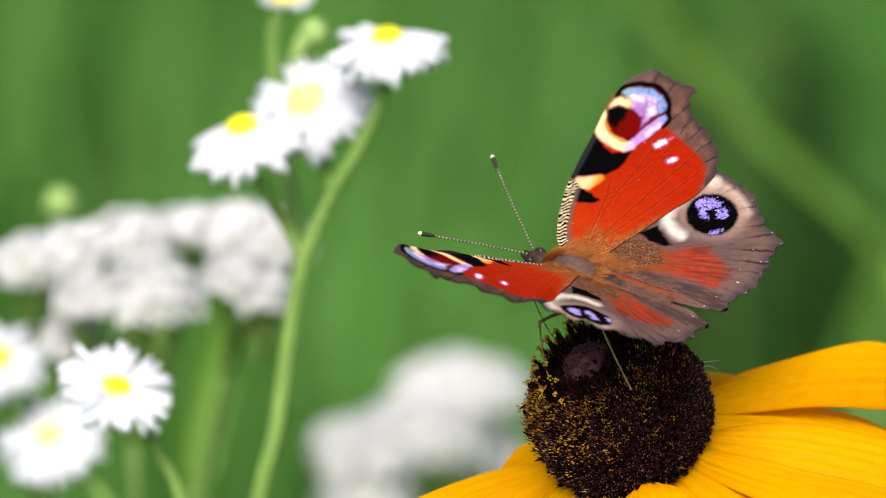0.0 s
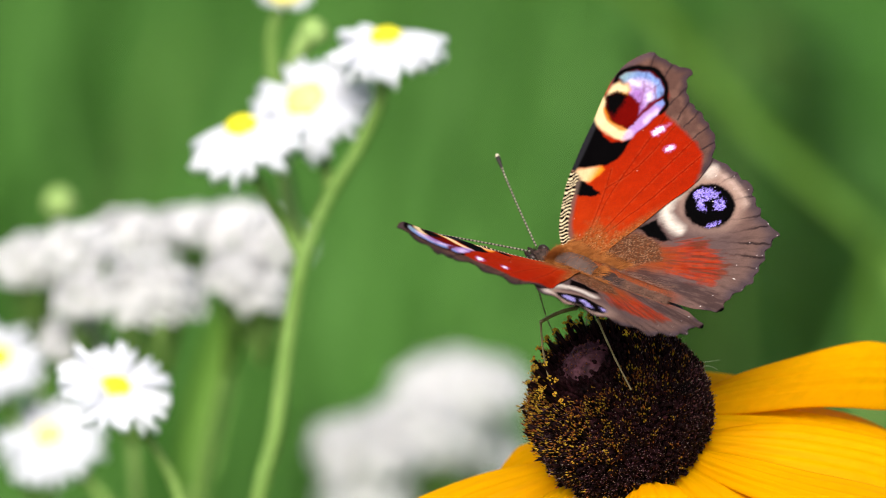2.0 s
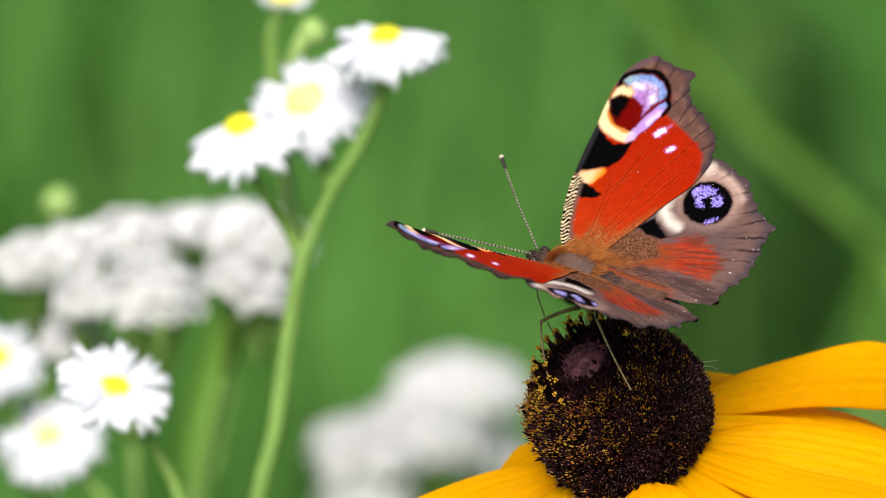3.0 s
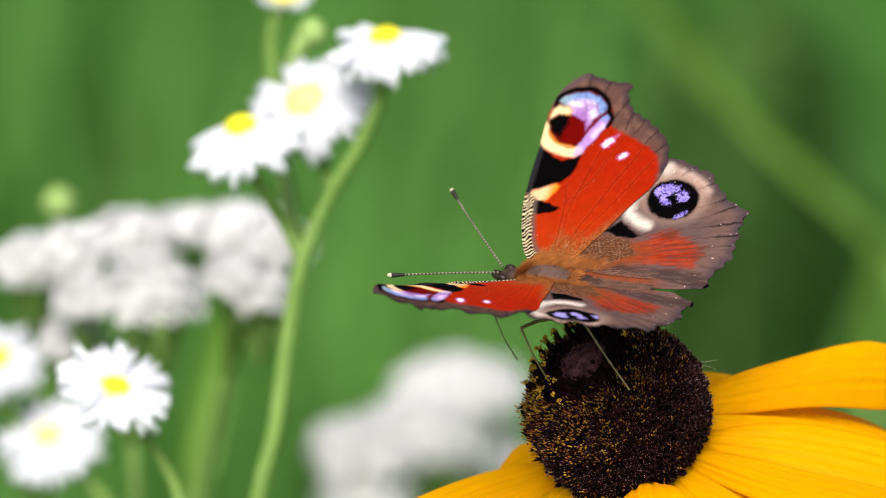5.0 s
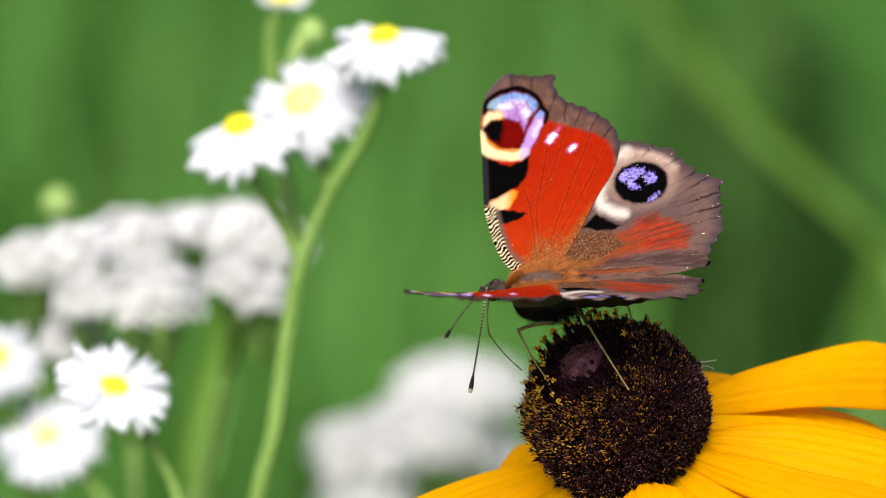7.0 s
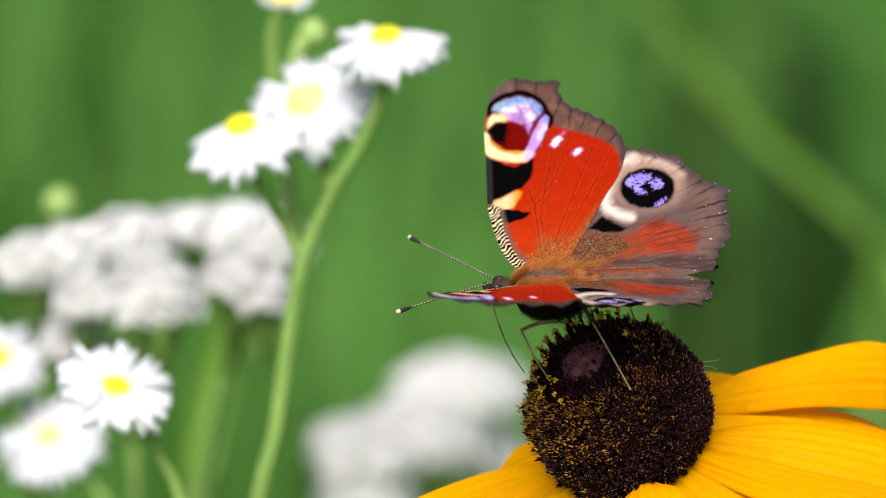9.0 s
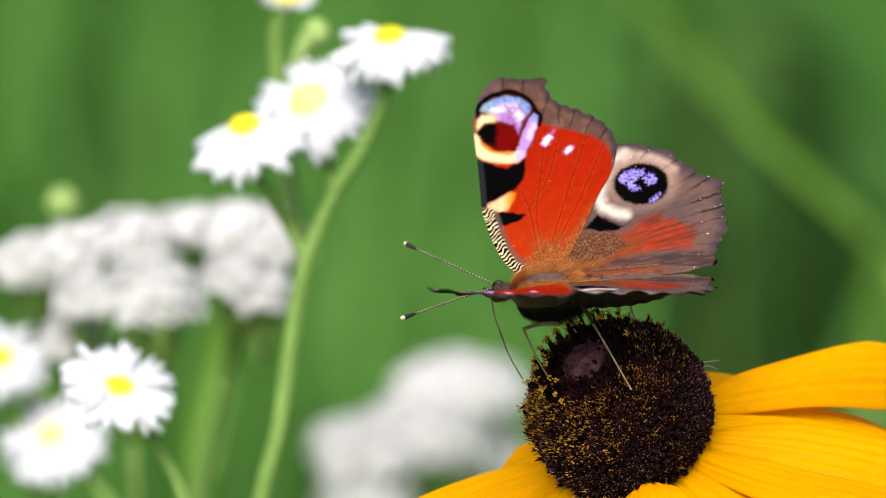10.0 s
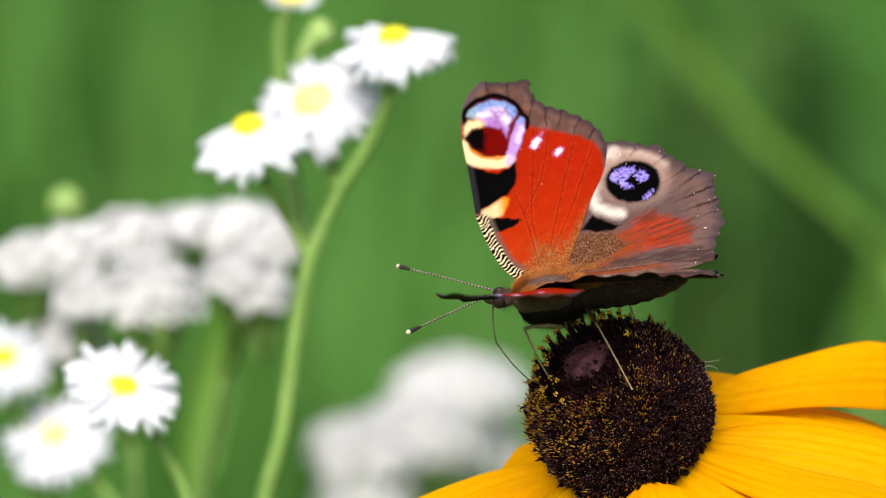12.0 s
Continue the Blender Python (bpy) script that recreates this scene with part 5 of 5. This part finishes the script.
BLADES = (
    ((0.0385, 0.5571, 0.5156), (0.0670, 0.5445, 0.4878), (0.1055, 0.5303, 0.4540), 2.1, "broad yellow-green grass blade leaning behind the butterfly"),
    ((-0.0388, 0.3165, 0.5062), (-0.0450, 0.3066, 0.4885), (-0.0481, 0.2967, 0.4710), 3.2, "yellow-green grass blade among the white flowers"),
    ((0.1052, 0.5993, 0.4410), (0.1032, 0.5947, 0.4239), (0.1025, 0.5898, 0.4056), 2.0, "pale green grass blade behind the petals"),
)
for a, b, c, half, lab in BLADES:
    a, b, c = Vector(a), Vector(b), Vector(c)
    root = Vector((c.x + (c.x - b.x) * 1.6, c.y + 0.03, 0.0))
    g = thing("grass_plant", root, lab, "grass")
    stalk(g, root, [root, root.lerp(c, 0.55) + Vector((0.02, 0, 0.03)), c], 2.4, 2.0)
    line = bend([c - root, b - root, a - root, a + (a - b) * 0.9 + Vector((0, 0, -0.03)) - root], 10)
    v, f = [], []
    for i, q in enumerate(line):
        w_ = half * MM * (1 - (i / len(line)) ** 3 * 0.9) * (1.0 if i > 2 else 0.55)
        side_ = (line[min(i + 1, len(line) - 1)] - line[max(i - 1, 0)]).cross(Vector((0, 1, 0.2))).normalized()
        v += [q - side_ * w_, q + Vector((0, 0.0012, 0)), q + side_ * w_]
    for i in range(len(line) - 1):
        f += [(i * 3, i * 3 + 3, i * 3 + 4, i * 3 + 1), (i * 3 + 1, i * 3 + 4, i * 3 + 5, i * 3 + 2)]
    k = len(v)
    v += [q + Vector((0, 0.0005, 0)) for q in v]
    f += [tuple(reversed([i + k for i in q])) for q in f]
    part("blade", mesh_from("blade", v, f), M_BLADE, g)

# ------------------------------------------------------------ what moves
# seconds; body in mm and degrees; wing lift right, left; forewing swing right, left; left hindwing extra lift; antenna turn and dip left, right
FLIGHT = (
    (0, 19.16, -0.8, 597.01, -19.4, -8.1, 144.2, 21.9, 30.5, -1.7, 1.1, 0, 34.6, -17.3, -32.9, -28.8),
    (0.5, 19.12, -0.77, 597.13, -16.5, -7.3, 141.5, 36.6, 38, -1.9, -1.6, 0, 38, -16.7, -31.5, -28.2),
    (1, 18.8, -0.85, 596.82, -20.1, -5.9, 141.5, 28.5, 34.5, -2, 0, 0, 37.7, -18.8, -32.9, -25.6),
    (1.5, 18.71, -0.83, 596.92, -22.8, -6.8, 142.5, 24.7, 34.5, -1.8, 0.1, 0, 37.5, -17.7, -33.5, -21.3),
    (2, 19.3, -0.74, 597.25, -21.7, -8.2, 140.9, 27.9, 38.6, -1.3, -0.3, 0, 37.3, -19.4, -32.6, -26),
    (2.3, 19.37, -0.75, 597.19, -23.98, -8.39, 139.48, 13.18, 29.38, -0.45, -0.11, 0, 37.39, -21.97, -32.7, -26.48),
    (2.5, 19.37, -0.75, 597.19, -24.1, -8.4, 139.4, 12.4, 28.9, -0.4, -0.1, 0, 37.4, -22.1, -32.7, -26.5),
    (2.7, 19.28, -0.74, 597.24, -24.17, -6.32, 138.4, 20.31, 37.34, -1.67, 0.1, 0, 31.1, -19.76, -34.44, -27.1),
    (3, 19.24, -0.73, 597.26, -24.2, -5.3, 137.9, 24.2, 41.5, -2.3, 0.2, 0, 28, -18.6, -35.3, -27.4),
    (3.2, 19.11, -0.69, 597.41, -21, -5.7, 136.9, 16.9, 27.6, -1.1, 0.8, 0, 31.3, -15.4, -32.8, -27.9),
    (4.8, 16.03, -1.08, 595.96, -22.9, 1.4, 148.3, 15.4, 23.6, -0.8, 1.7, 0, 34.4, -15.8, -36.4, -23.4),
    (5, 15.47, -1.09, 595.92, -22, 1.6, 149.3, 21.8, 28.6, -1.9, 0.7, 0, 36.2, -15.8, -37.6, -22.1),
    (5.1, 15.35, -1.19, 595.55, -21.44, 5.17, 149.02, 40.5, 39.5, -1.69, -0.7, 0, 34.52, -16.92, -36.76, -27.42),
    (5.2, 15.3, -1.23, 595.39, -21.2, 6.7, 148.9, 42, 44.6, -1.6, -1.3, 0, 33.8, -17.4, -36.4, -29.7),
    (5.3, 15.11, -1.27, 595.26, -20.2, 6.75, 150.3, 41.2, 42, -0.95, -2.05, 0, 36, -13.45, -31.75, -27.15),
    (5.4, 14.92, -1.3, 595.14, -19.2, 6.8, 151.7, 35.7, 32.7, -0.3, -2.8, 0, 38.2, -9.5, -27.1, -24.6),
    (5.5, 14.66, -1.34, 594.99, -19.7, 6.1, 153.3, 26.4, 24.1, 0, 0.3, 0, 48.2, -11.4, -29.5, -19.1),
    (6, 14.77, -1.28, 595.24, -19, 5.3, 155.4, 25.8, 26.3, -0.9, 0.8, 0, 39.2, -5.6, -32.3, -16.9),
    (6.5, 14.72, -1.43, 594.65, -24.5, 7.1, 159.2, 6.7, 17.7, 0.1, 1.3, 0, 38.1, -11.3, -32.6, -17.3),
    (6.7, 14.33, -1.45, 594.59, -21.53, 8.68, 160.46, 20.65, 24.76, -0.26, 1.21, 0.9, 40.94, -1.13, -32.74, -12.48),
    (6.8, 13.85, -1.47, 594.51, -17.9, 10.6, 162, 37.7, 33.4, -0.7, 1.1, 2, 44.4, 11.3, -32.9, -6.6),
    (6.9, 14.04, -1.41, 594.74, -17.83, 9.65, 162.84, 37.2, 33, -0.63, 1.31, 1.3, 57.42, 19.94, -30.06, 12.12),
    (7, 14.4, -1.29, 595.17, -17.7, 7.9, 164.4, 32.2, 30, -0.5, 1.7, 0, 81.6, 36, -24.8, 46.9),
    (7.2, 15.05, -1.18, 595.59, -18.7, 3.9, 164.5, 16.9, 19.3, 0.3, 1.7, 0, 83.8, -5, -30.7, 43),
    (8.8, 15.04, -1.22, 595.46, -13.7, 5, 168.5, 31.5, 24, 0, 1.2, 0, 42.9, -5.2, -32.2, -9),
    (9, 15.13, -1.2, 595.5, -12.3, 5, 168.4, 32.9, 22.4, 0, 0.9, 0, 42.6, -4.8, -32, -10.7),
    (9.5, 14.92, -1.31, 595.12, -13.6, 7.4, 168.6, 28.8, 22.1, -0.5, 2.5, 1, 42.8, -3.9, -29.6, -9.4),
    (9.8, 15.02, -1.32, 595.1, -15.7, 7.05, 169.72, 30.76, 30.6, -0.15, 2.08, 2.4, 44.06, -8.31, -31.49, -10.03),
    (10, 15.07, -1.32, 595.09, -16.6, 6.9, 170.2, 31.6, 30.3, 0, 1.9, 1, 44.6, -10.2, -32.3, -10.3),
    (10.5, 15.38, -1.29, 595.17, -12.4, 6.7, 172, 34, 24.9, -0.3, 2.5, 1.5, 40.8, -9.1, -31.4, -14.2),
    (11, 15.31, -1.35, 594.95, -18.4, 8.4, 170.9, 27.1, 30, 0.3, 0.3, 1.8, 46, -10.9, -29.2, -6.5),
    (11.5, 15.2, -1.38, 594.86, -17.8, 8, 172.1, 28.8, 30, 0.7, 0.7, 2, 46.4, -14.9, -29.5, -11.2),
    (12, 15.31, -1.44, 594.63, -12.7, 9.1, 174.8, 37.3, 27.4, -0.6, 3.7, 6, 42.8, -5, -28.8, -7.4),
)
# seconds and sway of the flowers in the wind, mm sideways at flower height: daisies, coneflower
SWAY = ((0.0, 0.0, 0.0), (1.0, 0.0, 0.0), (2.0, -0.12, -0.03), (3.0, -0.2, -0.05), (5.0, -0.22, -0.28), (5.5, -0.5, -0.36), (6.0, -0.35, -0.36), (6.5, -0.42, -0.36), (7.0, -0.4, -0.38),
        (9.0, -0.1, -0.1), (9.5, 0.3, -0.08), (10.0, 0.42, 0.0), (10.5, 0.5, -0.08), (11.0, 0.62, 0.15), (11.5, 0.66, -0.08), (12.0, 1.05, 0.12))


def two_bones(hip, foot, bow, la, lb):
    """Poses of two segments from hip to foot, bent towards bow."""
    hip, foot, bow = Vector(hip), Vector(foot), Vector(bow)
    d = foot - hip
    l = min(d.length, (la + lb) * 0.995)
    d.normalize()
    bow = (bow - d * bow.dot(d)).normalized()
    c = max(-1.0, min(1.0, (la * la + l * l - lb * lb) / (2 * la * l)))
    knee = hip + d * la * c + bow * la * math.sqrt(1 - c * c)
    end = foot

    def along(a, b):
        return Matrix.Translation(a * MM) @ frame_from((b - a).cross(bow.cross(b - a)), b - a)

    return along(hip, knee), along(knee, end)


def motions():
    def sway_at(t, col):
        return float(np.interp(t, [r[0] for r in SWAY], [r[col] for r in SWAY])) * MM

    body, tracks = [], {}
    for t, x, y, z, rx, ry, rz, up_r, up_l, sw_r, sw_l, extra, al_turn, al_dip, ar_turn, ar_dip in FLIGHT:
        m = pose(x * MM, y * MM, z * MM, rx, ry, rz)
        body.append((t, m))
        for word, s, up, swing, turn, dip in (("left", 1, up_l, sw_l, al_turn, al_dip), ("right", -1, up_r, sw_r, ar_turn, ar_dip)):
            hinge = Matrix.Translation((0, s * HINGE * MM, 0)) @ pose(0, 0, 0, s * up)
            fore = hinge @ Matrix.Translation((ROOT[0] * MM, s * (ROOT[1] - HINGE) * MM, 0)) @ pose(0, 0, 0, 0, 0, -s * swing)
            tracks.setdefault((word, "forewing"), []).append((t, fore))
            tracks.setdefault((word, "hindwing"), []).append((t, hinge @ pose(0, 0, 0, extra if s > 0 else 0)))
            a = ANT_ROOT[word]
            tracks.setdefault((word, "antenna"), []).append((t, Matrix.Translation(Vector(a) * MM) @ pose(0, 0, 0, 0, dip, turn)))
        inv = m.inverted()
        drift = Vector((sway_at(t, 2), 0, 0))
        for i, (_, _, hip, foot, bow, la, lb) in enumerate(legs):
            p, q = two_bones(hip, (inv @ (Vector(foot) + drift)) / MM, bow, la, lb)
            tracks.setdefault(("leg", i, 0), []).append((t, p))
            tracks.setdefault(("leg", i, 1), []).append((t, q))
        probe = Vector([float(np.interp(t, [k[0] for k in TONGUE[1]], [k[1][c] for k in TONGUE[1]])) for c in range(3)])
        p, q = two_bones(TONGUE[0], (inv @ (probe + drift)) / MM, TONGUE[2], TONGUE[3], TONGUE[4])
        tracks.setdefault("tongue_base", []).append((t, p))
        tracks.setdefault("tongue_tip", []).append((t, q))
    walk(butterfly, body)
    for word in ("left", "right"):
        for k in ("forewing", "hindwing"):
            walk(wings[word, k], tracks[word, k])
        walk(antennae[word], tracks[word, "antenna"])
    for i, leg in enumerate(legs):
        walk(leg[0], tracks["leg", i, 0])
        walk(leg[1], tracks["leg", i, 1])
    walk(tongue[0], tracks["tongue_base"])
    walk(tongue[1], tracks["tongue_tip"])
    for plant, col, height in ((daisy_tall, 1, 0.6), (daisy_low, 1, 0.58), (daisy_bud, 1, 0.6), (coneflower, 2, 0.58)):
        o = plant.location.copy()
        walk(plant, [(r[0], pose(o.x, o.y, o.z, 0, math.degrees(r[col] * MM / height), 0)) for r in SWAY])


motions()
